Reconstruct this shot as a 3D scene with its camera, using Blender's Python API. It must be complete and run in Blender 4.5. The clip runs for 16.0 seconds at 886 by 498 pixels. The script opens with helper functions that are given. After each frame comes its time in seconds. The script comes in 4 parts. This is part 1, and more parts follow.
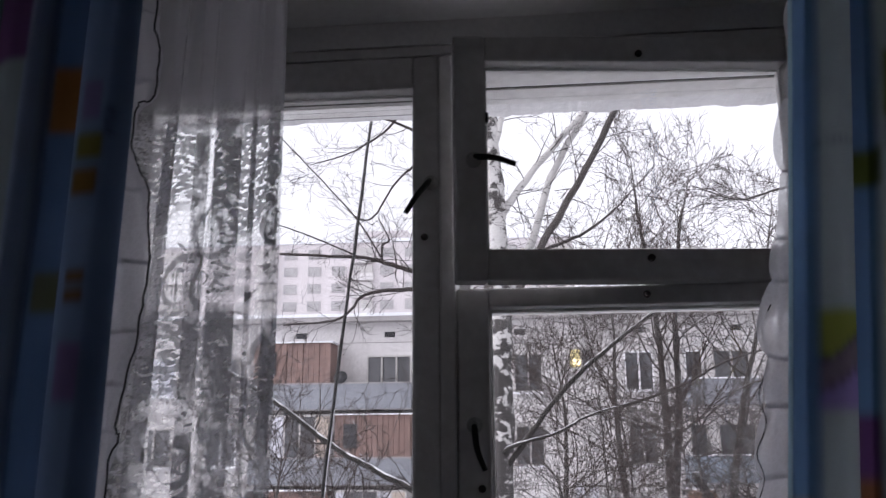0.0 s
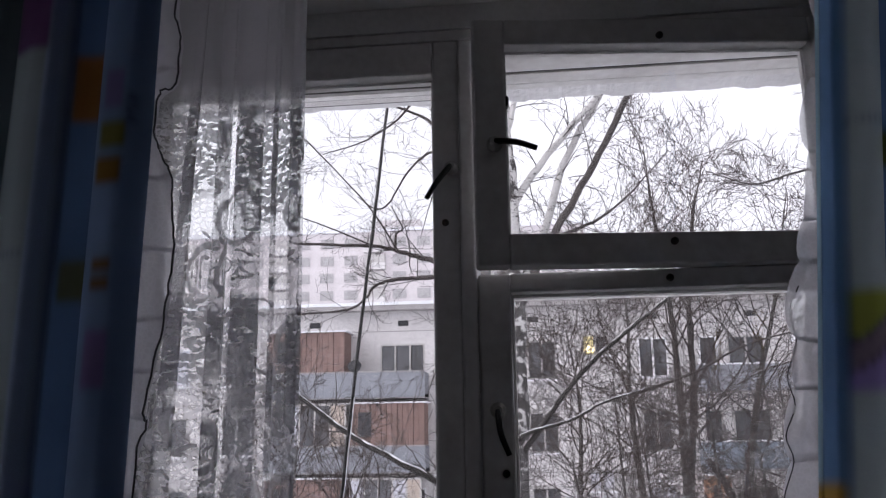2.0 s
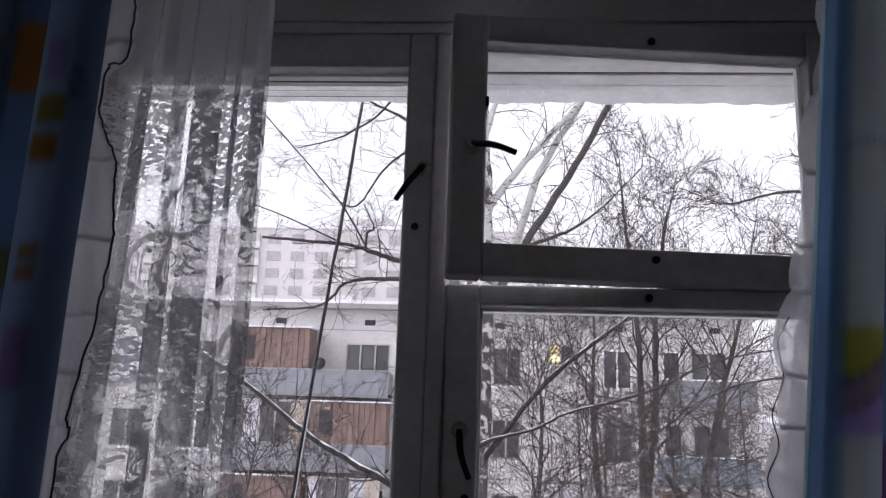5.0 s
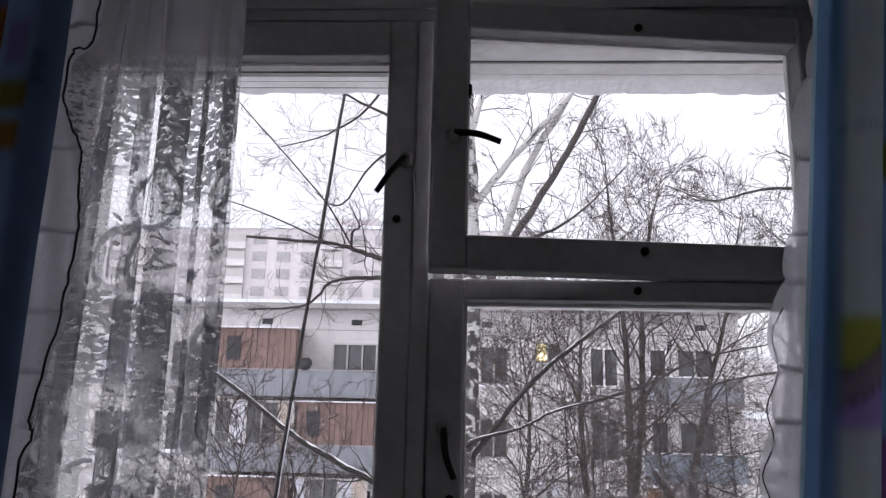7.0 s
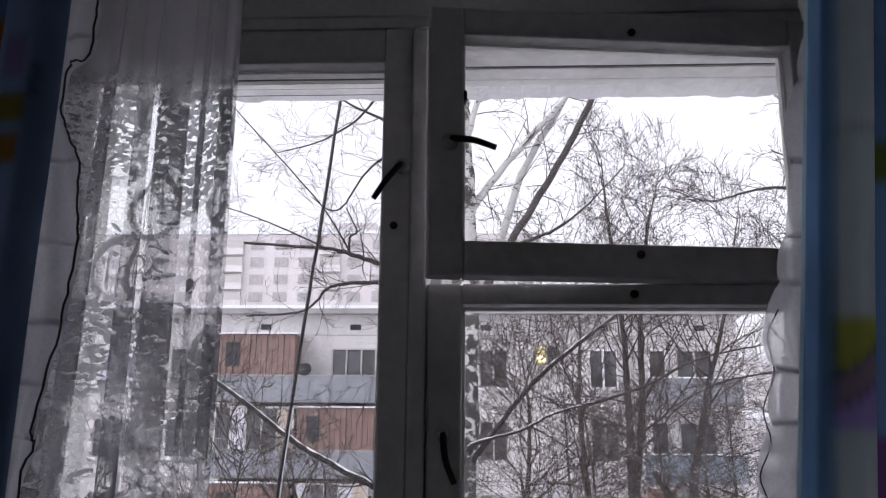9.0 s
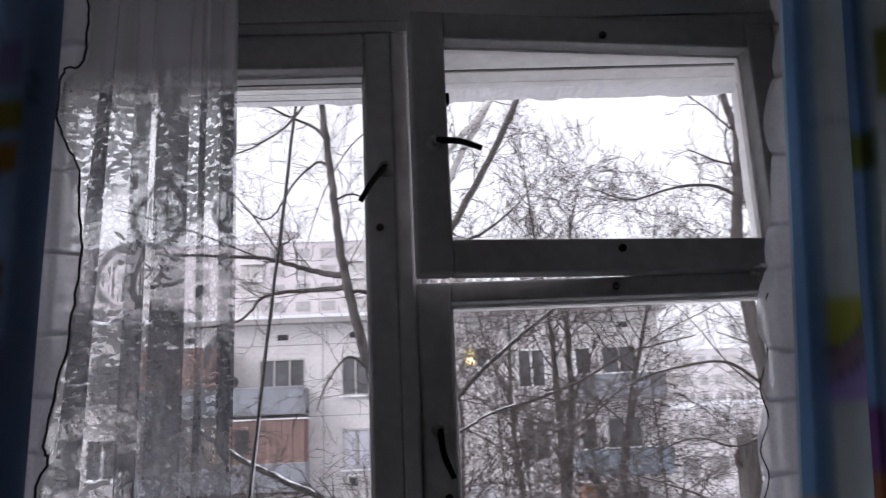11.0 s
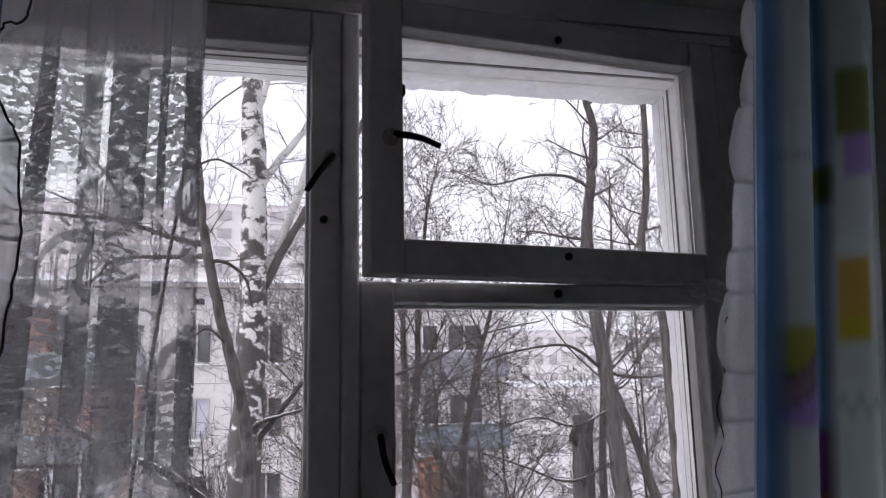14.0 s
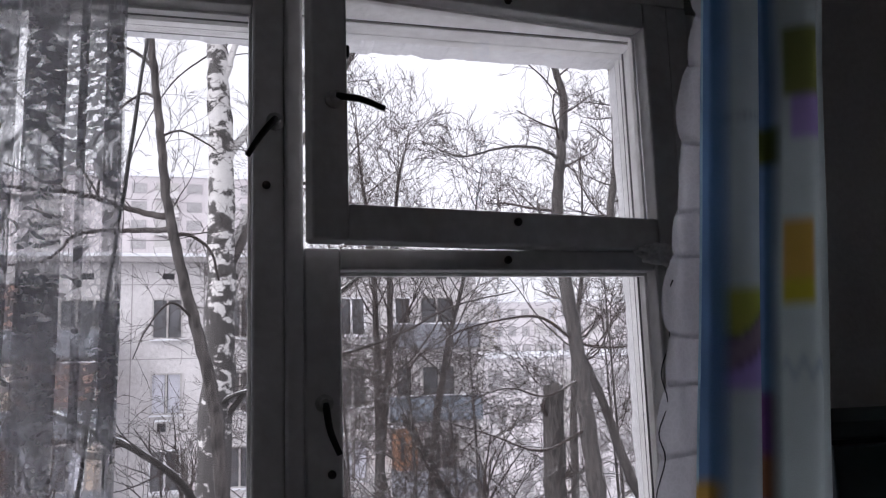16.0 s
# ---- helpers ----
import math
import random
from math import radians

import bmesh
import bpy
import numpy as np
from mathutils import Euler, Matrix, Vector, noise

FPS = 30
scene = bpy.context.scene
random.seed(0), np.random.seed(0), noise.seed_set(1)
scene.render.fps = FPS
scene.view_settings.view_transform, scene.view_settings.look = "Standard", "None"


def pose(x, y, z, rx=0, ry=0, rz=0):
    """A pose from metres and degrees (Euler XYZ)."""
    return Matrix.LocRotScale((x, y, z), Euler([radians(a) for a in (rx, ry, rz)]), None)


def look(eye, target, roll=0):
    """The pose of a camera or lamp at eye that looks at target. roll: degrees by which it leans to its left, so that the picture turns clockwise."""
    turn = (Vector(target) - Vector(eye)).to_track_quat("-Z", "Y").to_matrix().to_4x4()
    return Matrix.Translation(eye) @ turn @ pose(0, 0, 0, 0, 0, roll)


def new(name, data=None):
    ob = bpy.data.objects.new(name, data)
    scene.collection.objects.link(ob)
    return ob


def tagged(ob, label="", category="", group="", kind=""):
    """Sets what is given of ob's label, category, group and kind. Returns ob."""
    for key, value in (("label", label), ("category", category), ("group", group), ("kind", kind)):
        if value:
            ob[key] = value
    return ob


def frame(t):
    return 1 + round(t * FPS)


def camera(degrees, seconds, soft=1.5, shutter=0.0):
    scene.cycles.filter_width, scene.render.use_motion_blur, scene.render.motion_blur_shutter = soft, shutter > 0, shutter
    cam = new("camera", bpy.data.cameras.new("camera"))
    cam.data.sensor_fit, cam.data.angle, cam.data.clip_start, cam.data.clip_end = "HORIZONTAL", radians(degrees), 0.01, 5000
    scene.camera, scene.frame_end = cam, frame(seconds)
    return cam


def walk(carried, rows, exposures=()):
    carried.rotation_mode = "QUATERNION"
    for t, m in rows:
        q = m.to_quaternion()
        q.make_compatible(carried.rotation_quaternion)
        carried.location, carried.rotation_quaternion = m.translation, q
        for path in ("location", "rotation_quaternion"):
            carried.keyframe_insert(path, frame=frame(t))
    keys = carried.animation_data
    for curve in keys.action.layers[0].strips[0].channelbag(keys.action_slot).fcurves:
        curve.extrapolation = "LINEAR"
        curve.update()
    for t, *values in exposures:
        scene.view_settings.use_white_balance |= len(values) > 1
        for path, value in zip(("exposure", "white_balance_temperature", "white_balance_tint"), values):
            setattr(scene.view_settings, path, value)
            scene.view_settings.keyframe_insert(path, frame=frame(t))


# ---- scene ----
cam = camera(57.0, 16.0, soft=1.2, shutter=0.5)
PATH = [
    (0, (0.095, -1.335, 1.738), (-0.079, 0.604, 2.196), -0.5),
    (0.5, (0.068, -1.345, 1.715), (-0.146, 0.594, 2.156), -0.0),
    (1, (0.066, -1.347, 1.718), (-0.169, 0.59, 2.155), -0.1),
    (1.5, (0.069, -1.343, 1.725), (-0.162, 0.593, 2.169), -0.3),
    (2, (0.079, -1.332, 1.734), (-0.125, 0.61, 2.165), -0.9),
    (2.5, (0.078, -1.327, 1.742), (-0.121, 0.621, 2.148), -1.4),
    (3, (0.081, -1.31, 1.75), (-0.113, 0.64, 2.151), -1.3),
    (3.5, (0.08, -1.289, 1.758), (-0.094, 0.659, 2.175), 0.0),
    (6, (0.076, -1.223, 1.759), (-0.054, 0.724, 2.197), 2.1),
    (6.5, (0.077, -1.21, 1.757), (-0.035, 0.738, 2.195), 1.7),
    (7, (0.08, -1.21, 1.758), (-0.022, 0.739, 2.194), 1.3),
    (7.5, (0.078, -1.214, 1.756), (-0.026, 0.735, 2.192), 1.0),
    (8, (0.084, -1.216, 1.76), (-0.02, 0.733, 2.199), 0.7),
    (10.5, (0.039, -1.228, 1.758), (-0.003, 0.719, 2.211), -0.5),
    (11, (-0.017, -1.238, 1.748), (0.074, 0.708, 2.202), -2.6),
    (11.5, (-0.055, -1.238, 1.74), (0.188, 0.698, 2.179), -3.0),
    (12, (-0.084, -1.228, 1.752), (0.237, 0.701, 2.174), -2.6),
    (12.5, (-0.103, -1.217, 1.762), (0.267, 0.706, 2.168), -2.1),
    (13, (-0.117, -1.205, 1.771), (0.285, 0.713, 2.169), -1.7),
    (13.5, (-0.14, -1.208, 1.789), (0.281, 0.706, 2.186), -1.3),
    (14, (-0.157, -1.189, 1.799), (0.296, 0.722, 2.178), -1.2),
    (14.5, (-0.142, -1.183, 1.8), (0.341, 0.724, 2.16), -1.6),
    (15, (-0.125, -1.184, 1.798), (0.38, 0.719, 2.151), -2.0),
    (15.5, (-0.113, -1.179, 1.79), (0.402, 0.726, 2.117), -2.0),
    (16, (-0.114, -1.173, 1.792), (0.404, 0.733, 2.104), -1.9),
]
walk(cam, [(t, look(*p)) for t, *p in PATH], [(0.0, 1.16, 6200, 16.0), (16.0, 1.16, 6200, 16.0)])


# ---------------------------------------------------------------- sky, sun
world = bpy.data.worlds.new("overcast_sky")
scene.world = world
world.use_nodes = True
wn, wl = world.node_tree.nodes, world.node_tree.links
sky = wn.new("ShaderNodeTexSky")
sky.sky_type, sky.sun_disc = "NISHITA", False
sky.sun_elevation, sky.sun_rotation = radians(43), radians(252)
sky.air_density, sky.dust_density, sky.ozone_density = 1.0, 6.0, 1.0
grey = wn.new("ShaderNodeHueSaturation")
grey.inputs["Saturation"].default_value = 0.06
wl.new(sky.outputs[0], grey.inputs["Color"])
cloud = wn.new("ShaderNodeMixRGB")  # an even cloud layer under the sky
cloud.inputs[0].default_value, cloud.inputs[2].default_value = 0.65, (4.2, 4.2, 4.35, 1)
wl.new(grey.outputs[0], cloud.inputs[1])
wl.new(cloud.outputs[0], wn["Background"].inputs["Color"])
wn["Background"].inputs["Strength"].default_value = 0.15

sun = new("sun", bpy.data.lights.new("sun", "SUN"))
sun.data.energy, sun.data.angle, sun.data.color = 0.5, radians(60), (1.0, 0.97, 0.94)
sun.matrix_world = look((-36, -12, 36), (0, 0, 0))


# ---------------------------------------------------------------- materials
def mat(name, col, rough=0.7, var=0.12, scale=8.0, bump=0.15, fine=60.0, metal=0.0, stretch=(1, 1, 1), dirt=None, spec=0.4):
    """A surface with two scales of colour variation and fine relief."""
    m = bpy.data.materials.new(name)
    m.use_nodes = True
    n, l = m.node_tree.nodes, m.node_tree.links
    b = n["Principled BSDF"]
    tc = n.new("ShaderNodeTexCoord")
    mp = n.new("ShaderNodeMapping")
    mp.inputs["Scale"].default_value = stretch
    l.new(tc.outputs["Object"], mp.inputs[0])
    big, small = n.new("ShaderNodeTexNoise"), n.new("ShaderNodeTexNoise")
    big.inputs["Scale"].default_value, small.inputs["Scale"].default_value = scale, fine
    big.inputs["Detail"].default_value = 6
    l.new(mp.outputs[0], big.inputs[0])
    l.new(mp.outputs[0], small.inputs[0])
    add = n.new("ShaderNodeMath")
    add.operation = "ADD"
    l.new(big.outputs[0], add.inputs[0])
    l.new(small.outputs[0], add.inputs[1])
    ramp = n.new("ShaderNodeMapRange")
    ramp.inputs[1].default_value, ramp.inputs[2].default_value = 0.6, 1.4
    l.new(add.outputs[0], ramp.inputs[0])
    mix = n.new("ShaderNodeMix")
    mix.data_type = "RGBA"
    dark = dirt or tuple(c * (1 - 2 * var) for c in col)
    mix.inputs[6].default_value = (*dark, 1)
    mix.inputs[7].default_value = (*[min(1, c * (1 + var)) for c in col], 1)
    l.new(ramp.outputs[0], mix.inputs[0])
    l.new(mix.outputs[2], b.inputs["Base Color"])
    b.inputs["Roughness"].default_value, b.inputs["Metallic"].default_value = rough, metal
    b.inputs["Specular IOR Level"].default_value = spec
    if bump:
        bp = n.new("ShaderNodeBump")
        bp.inputs["Strength"].default_value, bp.inputs["Distance"].default_value = bump, 0.004 if bump < 0.95 else 0.03
        l.new(add.outputs[0], bp.inputs["Height"])
        l.new(bp.outputs[0], b.inputs["Normal"])
    return m


def snowy(m, start=0.55, amount=0.9, scale=6.0):
    """Lays snow on the upper sides of a material's surface."""
    n, l = m.node_tree.nodes, m.node_tree.links
    b = n["Principled BSDF"]
    old = b.inputs["Base Color"].links[0].from_socket
    geo, sep = n.new("ShaderNodeNewGeometry"), n.new("ShaderNodeSeparateXYZ")
    l.new(geo.outputs["Normal"], sep.inputs[0])
    tc, ns = n.new("ShaderNodeTexCoord"), n.new("ShaderNodeTexNoise")
    ns.inputs["Scale"].default_value = scale
    l.new(tc.outputs["Object"], ns.inputs[0])
    sub = n.new("ShaderNodeMath")
    sub.operation = "MULTIPLY_ADD"
    sub.inputs[1].default_value = 0.9
    l.new(ns.outputs[0], sub.inputs[0])
    l.new(sep.outputs[2], sub.inputs[2])
    rng = n.new("ShaderNodeMapRange")
    rng.inputs[1].default_value, rng.inputs[2].default_value, rng.inputs[4].default_value = start + 0.45, start + 0.6, amount
    l.new(sub.outputs[0], rng.inputs[0])
    mix = n.new("ShaderNodeMix")
    mix.data_type = "RGBA"
    l.new(rng.outputs[0], mix.inputs[0])
    l.new(old, mix.inputs[6])
    mix.inputs[7].default_value = (0.82, 0.83, 0.86, 1)
    l.new(mix.outputs[2], b.inputs["Base Color"])
    return m


def birch_bark(name="birch_bark", grain=1.7, low=0.625, high=0.500, squash=4.0):
    m = mat(name, (0.56, 0.545, 0.535), 0.8, 0.10, 3.0, 0.3, 40)
    n, l = m.node_tree.nodes, m.node_tree.links
    b = n["Principled BSDF"]
    old = b.inputs["Base Color"].links[0].from_socket
    tc, mp, ns = n.new("ShaderNodeTexCoord"), n.new("ShaderNodeMapping"), n.new("ShaderNodeTexNoise")
    mp.inputs["Scale"].default_value = (3.0, 3.0, squash)
    l.new(tc.outputs["Object"], mp.inputs[0])
    l.new(mp.outputs[0], ns.inputs[0])
    ns.inputs["Scale"].default_value, ns.inputs["Detail"].default_value, ns.inputs["Roughness"].default_value = grain, 6, 0.70
    sep = n.new("ShaderNodeSeparateXYZ")
    l.new(tc.outputs["Object"], sep.inputs[0])
    up = n.new("ShaderNodeMapRange")  # rough dark bark at the old foot of the trunk
    up.inputs[1].default_value, up.inputs[2].default_value = 0.5, 4.4
    up.inputs[3].default_value, up.inputs[4].default_value = low, high
    l.new(sep.outputs[2], up.inputs[0])
    cmp_ = n.new("ShaderNodeMath")
    cmp_.operation = "SUBTRACT"
    l.new(up.outputs[0], cmp_.inputs[0])
    l.new(ns.outputs[0], cmp_.inputs[1])
    r = n.new("ShaderNodeMapRange")
    r.inputs[1].default_value, r.inputs[2].default_value = 0.0, 0.03
    l.new(cmp_.outputs[0], r.inputs[0])
    mix = n.new("ShaderNodeMix")
    mix.data_type = "RGBA"
    l.new(r.outputs[0], mix.inputs[0])
    l.new(old, mix.inputs[6])
    mix.inputs[7].default_value = (0.060, 0.055, 0.054, 1)
    l.new(mix.outputs[2], b.inputs["Base Color"])
    return m


def glass_mat(name, tint=(1, 1, 1), gloss=1.0):
    m = bpy.data.materials.new(name)
    m.use_nodes = True
    n, l = m.node_tree.nodes, m.node_tree.links
    n.remove(n["Principled BSDF"])
    tr, gl, fr, mix = n.new("ShaderNodeBsdfTransparent"), n.new("ShaderNodeBsdfGlossy"), n.new("ShaderNodeFresnel"), n.new("ShaderNodeMixShader")
    tr.inputs[0].default_value = (*tint, 1)
    gl.inputs["Roughness"].default_value = 0.02
    gl.inputs["Color"].default_value = (gloss, gloss, gloss, 1)
    fr.inputs[0].default_value = 1.45
    l.new(fr.outputs[0], mix.inputs[0])
    l.new(tr.outputs[0], mix.inputs[1])
    l.new(gl.outputs[0], mix.inputs[2])
    l.new(mix.outputs[0], n["Material Output"].inputs[0])
    return m


def fabric(name, transl=0.5):
    """Printed cotton that lets some light through; its print and painted fold shade are held in the mesh's colours."""
    m = bpy.data.materials.new(name)
    m.use_nodes = True
    n, l = m.node_tree.nodes, m.node_tree.links
    n.remove(n["Principled BSDF"])
    at = n.new("ShaderNodeAttribute")
    at.attribute_name = "print"
    tc, ns, wv = n.new("ShaderNodeTexCoord"), n.new("ShaderNodeTexNoise"), n.new("ShaderNodeTexNoise")
    ns.inputs["Scale"].default_value = 700
    wv.inputs["Scale"].default_value = 12
    l.new(tc.outputs["UV"], ns.inputs[0])
    l.new(tc.outputs["Object"], wv.inputs[0])
    mul = n.new("ShaderNodeMath")
    mul.operation = "MULTIPLY_ADD"
    mul.inputs[1].default_value, mul.inputs[2].default_value = 0.35, 0.65
    l.new(ns.outputs[0], mul.inputs[0])
    m2 = n.new("ShaderNodeMath")
    m2.operation = "MULTIPLY_ADD"
    m2.inputs[1].default_value = 0.3
    l.new(wv.outputs[0], m2.inputs[0])
    l.new(mul.outputs[0], m2.inputs[2])
    mix = n.new("ShaderNodeVectorMath")
    mix.operation = "SCALE"
    l.new(at.outputs["Color"], mix.inputs[0])
    l.new(m2.outputs[0], mix.inputs["Scale"])
    d, t, ms = n.new("ShaderNodeBsdfDiffuse"), n.new("ShaderNodeBsdfTranslucent"), n.new("ShaderNodeMixShader")
    l.new(mix.outputs[0], d.inputs[0])
    l.new(mix.outputs[0], t.inputs[0])
    ms.inputs[0].default_value = transl
    l.new(d.outputs[0], ms.inputs[1])
    l.new(t.outputs[0], ms.inputs[2])
    l.new(ms.outputs[0], n["Material Output"].inputs[0])
    return m


def lace(name, low=0.30, more=0.45, mesh=0.12, col=(0.88, 0.87, 0.90), transl=0.40):
    """Sheer net woven with leaves, rings and fine threads: denser where the pattern is."""
    m = bpy.data.materials.new(name)
    m.use_nodes = True
    n, l = m.node_tree.nodes, m.node_tree.links
    n.remove(n["Principled BSDF"])
    tc = n.new("ShaderNodeTexCoord")

    def node(kind, **values):
        k = n.new(kind)
        for key, value in values.items():
            k.inputs[key.replace("_", " ")].default_value = value
        return k

    def math_(op, a, b=None, c=None):
        k = n.new("ShaderNodeMath")
        k.operation = op
        for s, x in zip(k.inputs, (a, b, c)):
            if x is None:
                continue
            if isinstance(x, (int, float)):
                s.default_value = x
            else:
                l.new(x, s)
        return k.outputs[0]

    def step(x, a, b):
        k = n.new("ShaderNodeMapRange")
        k.inputs[1].default_value, k.inputs[2].default_value = a, b
        l.new(x, k.inputs[0])
        return k.outputs[0]

    def scaled(s):
        k = n.new("ShaderNodeMapping")
        k.inputs["Scale"].default_value = s
        l.new(tc.outputs["UV"], k.inputs[0])
        return k.outputs[0]

    sep = n.new("ShaderNodeSeparateXYZ")
    l.new(tc.outputs["UV"], sep.inputs[0])
    u, z = sep.outputs[0], sep.outputs[1]
    # rows of brushed leaves lying across the cloth
    leaf = node("ShaderNodeTexNoise", Scale=1.0, Detail=5.0, Distortion=0.35)
    l.new(scaled((88.0, 150.0, 1)), leaf.inputs[0])
    leaves = step(leaf.outputs[0], 0.44, 0.48)
    zone = node("ShaderNodeTexNoise", Scale=7.0, Detail=1.0)
    l.new(tc.outputs["UV"], zone.inputs[0])
    row = math_("MULTIPLY_ADD", math_("SINE", math_("MULTIPLY_ADD", z, 23.3, -47.6)), 0.17, zone.outputs[0])
    leaf_zone = step(row, 0.50, 0.60)
    # bell flowers: a heavy outline, fine upright threads inside
    warp = node("ShaderNodeTexNoise", Scale=14.0, Detail=2.0)
    l.new(tc.outputs["UV"], warp.inputs[0])
    vo = node("ShaderNodeTexVoronoi", Scale=1.0, Randomness=0.7)
    l.new(scaled((13.0, 10.0, 1)), vo.inputs[0])
    d = math_("MULTIPLY_ADD", warp.outputs[0], 0.35, vo.outputs["Distance"])
    ring = math_("SUBTRACT", step(d, 0.50, 0.53), step(d, 0.58, 0.62))
    inside = math_("SUBTRACT", 1.0, step(d, 0.46, 0.50))
    thread_n = node("ShaderNodeTexNoise", Scale=1.0, Detail=1.0)
    l.new(scaled((330.0, 14.0, 1)), thread_n.inputs[0])
    thread = math_("MULTIPLY", step(thread_n.outputs[0], 0.50, 0.56), inside)
    # loose sprigs between the rows
    sprig = node("ShaderNodeTexNoise", Scale=1.0, Detail=2.0, Distortion=2.2)
    l.new(scaled((24.0, 34.0, 1)), sprig.inputs[0])
    sprigs = step(sprig.outputs[0], 0.61, 0.64)
    cells = node("ShaderNodeTexVoronoi", Scale=1.0, Randomness=0.8)  # knotted ground of small cells
    cells.feature = "DISTANCE_TO_EDGE"
    l.new(scaled((150.0, 120.0, 1)), cells.inputs[0])
    web = math_("SUBTRACT", 1.0, step(cells.outputs["Distance"], 0.05, 0.14))
    quiet = math_("SUBTRACT", 1.0, leaf_zone)
    dense = math_("MAXIMUM", math_("MULTIPLY", leaves, leaf_zone), math_("MULTIPLY", math_("MAXIMUM", math_("MAXIMUM", ring, sprigs), math_("MULTIPLY", thread, 0.85)), quiet))
    head = step(z, 2.165, 2.20)  # plain doubled heading above the woven part
    dense = math_("MAXIMUM", math_("MULTIPLY", dense, math_("SUBTRACT", 1.0, head)), math_("MULTIPLY", head, 0.55))
    alpha = math_("MULTIPLY_ADD", dense, more, low)
    alpha = math_("MULTIPLY_ADD", math_("MULTIPLY", web, math_("SUBTRACT", 1.0, head)), mesh, alpha)
    df, t, ms = n.new("ShaderNodeBsdfDiffuse"), n.new("ShaderNodeBsdfTranslucent"), n.new("ShaderNodeMixShader")
    for s in (df, t):
        s.inputs[0].default_value = (*col, 1)
    ms.inputs[0].default_value = transl
    l.new(df.outputs[0], ms.inputs[1])
    l.new(t.outputs[0], ms.inputs[2])
    tr, out = n.new("ShaderNodeBsdfTransparent"), n.new("ShaderNodeMixShader")
    l.new(alpha, out.inputs[0])
    l.new(tr.outputs[0], out.inputs[1])
    l.new(ms.outputs[0], out.inputs[2])
    l.new(out.outputs[0], n["Material Output"].inputs[0])
    return m


M_PAINT = mat("old_white_paint", (0.74, 0.73, 0.72), 0.45, 0.09, 7, 0.35, 45, dirt=(0.60, 0.58, 0.56))
M_PAINT_OUT = mat("weathered_white_paint", (0.74, 0.73, 0.72), 0.6, 0.09, 9, 0.6, 35, dirt=(0.58, 0.56, 0.54))
M_PLASTER = mat("rough_white_plaster", (0.72, 0.71, 0.71), 0.9, 0.08, 14, 0.9, 60)
M_WALLPAPER = mat("grey_wallpaper", (0.82, 0.81, 0.80), 0.85, 0.06, 5, 0.25, 90)
M_CEIL = mat("whitewashed_ceiling", (0.84, 0.84, 0.83), 0.9, 0.04, 3, 0.2, 60)
M_FLOOR = mat("brown_floor_paint", (0.58, 0.47, 0.36), 0.4, 0.15, 4, 0.1, 50, stretch=(1, 8, 1))
M_BLACK = mat("black_plastic", (0.018, 0.018, 0.019), 0.4, 0.1, 30, 0.1, 120)
M_METAL = mat("dull_aluminium", (0.55, 0.54, 0.52), 0.45, 0.1, 40, 0.15, 150, metal=0.8)
M_BOLT = mat("rusty_dark_bolt", (0.06, 0.045, 0.042), 0.6, 0.3, 90, 0.4, 200)
M_RAG = mat("white_rag", (0.82, 0.80, 0.79), 0.95, 0.1, 30, 0.5, 200)
M_CABINET = mat("dark_green_laminate", (0.045, 0.064, 0.070), 0.5, 0.1, 10, 0.05, 80)
M_GAP_SHADE = mat("dark_gap_shade", (0.085, 0.08, 0.08), 0.95, 0.2, 40, 0.3, 120)
M_GLASS = glass_mat("window_glass")
M_FAB = fabric("printed_blue_cotton", 0.72)
M_LACE = lace("lace_net", 0.17, 0.60, 0.18, (0.94, 0.93, 0.96), 0.42)
M_FRILL = lace("plain_frill", 0.64, 0.0, 0.04, (0.93, 0.92, 0.97), 0.72)
M_HEM = mat("dark_hem_thread", (0.06, 0.06, 0.07), 0.9, 0.1, 50, 0)
M_SNOW = mat("snow", (0.80, 0.81, 0.84), 0.8, 0.05, 1.5, 0.4, 12)
M_ROD = mat("dark_rod", (0.03, 0.028, 0.028), 0.6, 0.2, 30, 0.2, 90)
M_BARK = snowy(mat("grey_brown_bark", (0.082, 0.073, 0.070), 0.9, 0.60, 16, 1.0, 26, stretch=(1, 1, 0.3)), 0.70, 0.9, 9)
M_BARK_SNOW = snowy(mat("snow_laden_bark", (0.036, 0.032, 0.030), 0.9, 0.3, 10, 0.8, 26), 0.60, 0.92, 14)
M_LIMB = mat("grey_limb_bark", (0.085, 0.075, 0.072), 0.9, 0.45, 8, 0.8, 22, stretch=(1, 1, 2.5))
M_TWIG = mat("dark_twigs", (0.045, 0.036, 0.034), 0.9, 0.2, 5, 0)
M_TWIG_SNOW = snowy(mat("snow_dusted_twigs", (0.048, 0.036, 0.033), 0.9, 0.2, 5, 0), 0.86, 0.8, 3)
M_BIRCH = birch_bark()
M_BIRCH_LIMB = birch_bark("young_birch_bark", 3.4, 0.44, 0.43, 9.0)
M_PANEL = mat("pale_panel_facade", (0.68, 0.655, 0.655), 0.9, 0.07, 0.7, 0.3, 9, dirt=(0.50, 0.48, 0.48))
M_PANEL_FAR = mat("pale_far_facade", (0.62, 0.58, 0.59), 0.9, 0.07, 0.3, 0, 4)
# facade colour paled to paint the haze of distance
M_PANEL_HAZE = mat("hazed_side_facade", (0.66, 0.63, 0.64), 0.9, 0.08, 0.3, 0, 4)
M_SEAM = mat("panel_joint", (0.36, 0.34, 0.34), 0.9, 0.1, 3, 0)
M_WINGLASS = mat("dark_window_pane", (0.12, 0.12, 0.13), 0.08, 0.3, 0.8, 0, 3, spec=0.6)
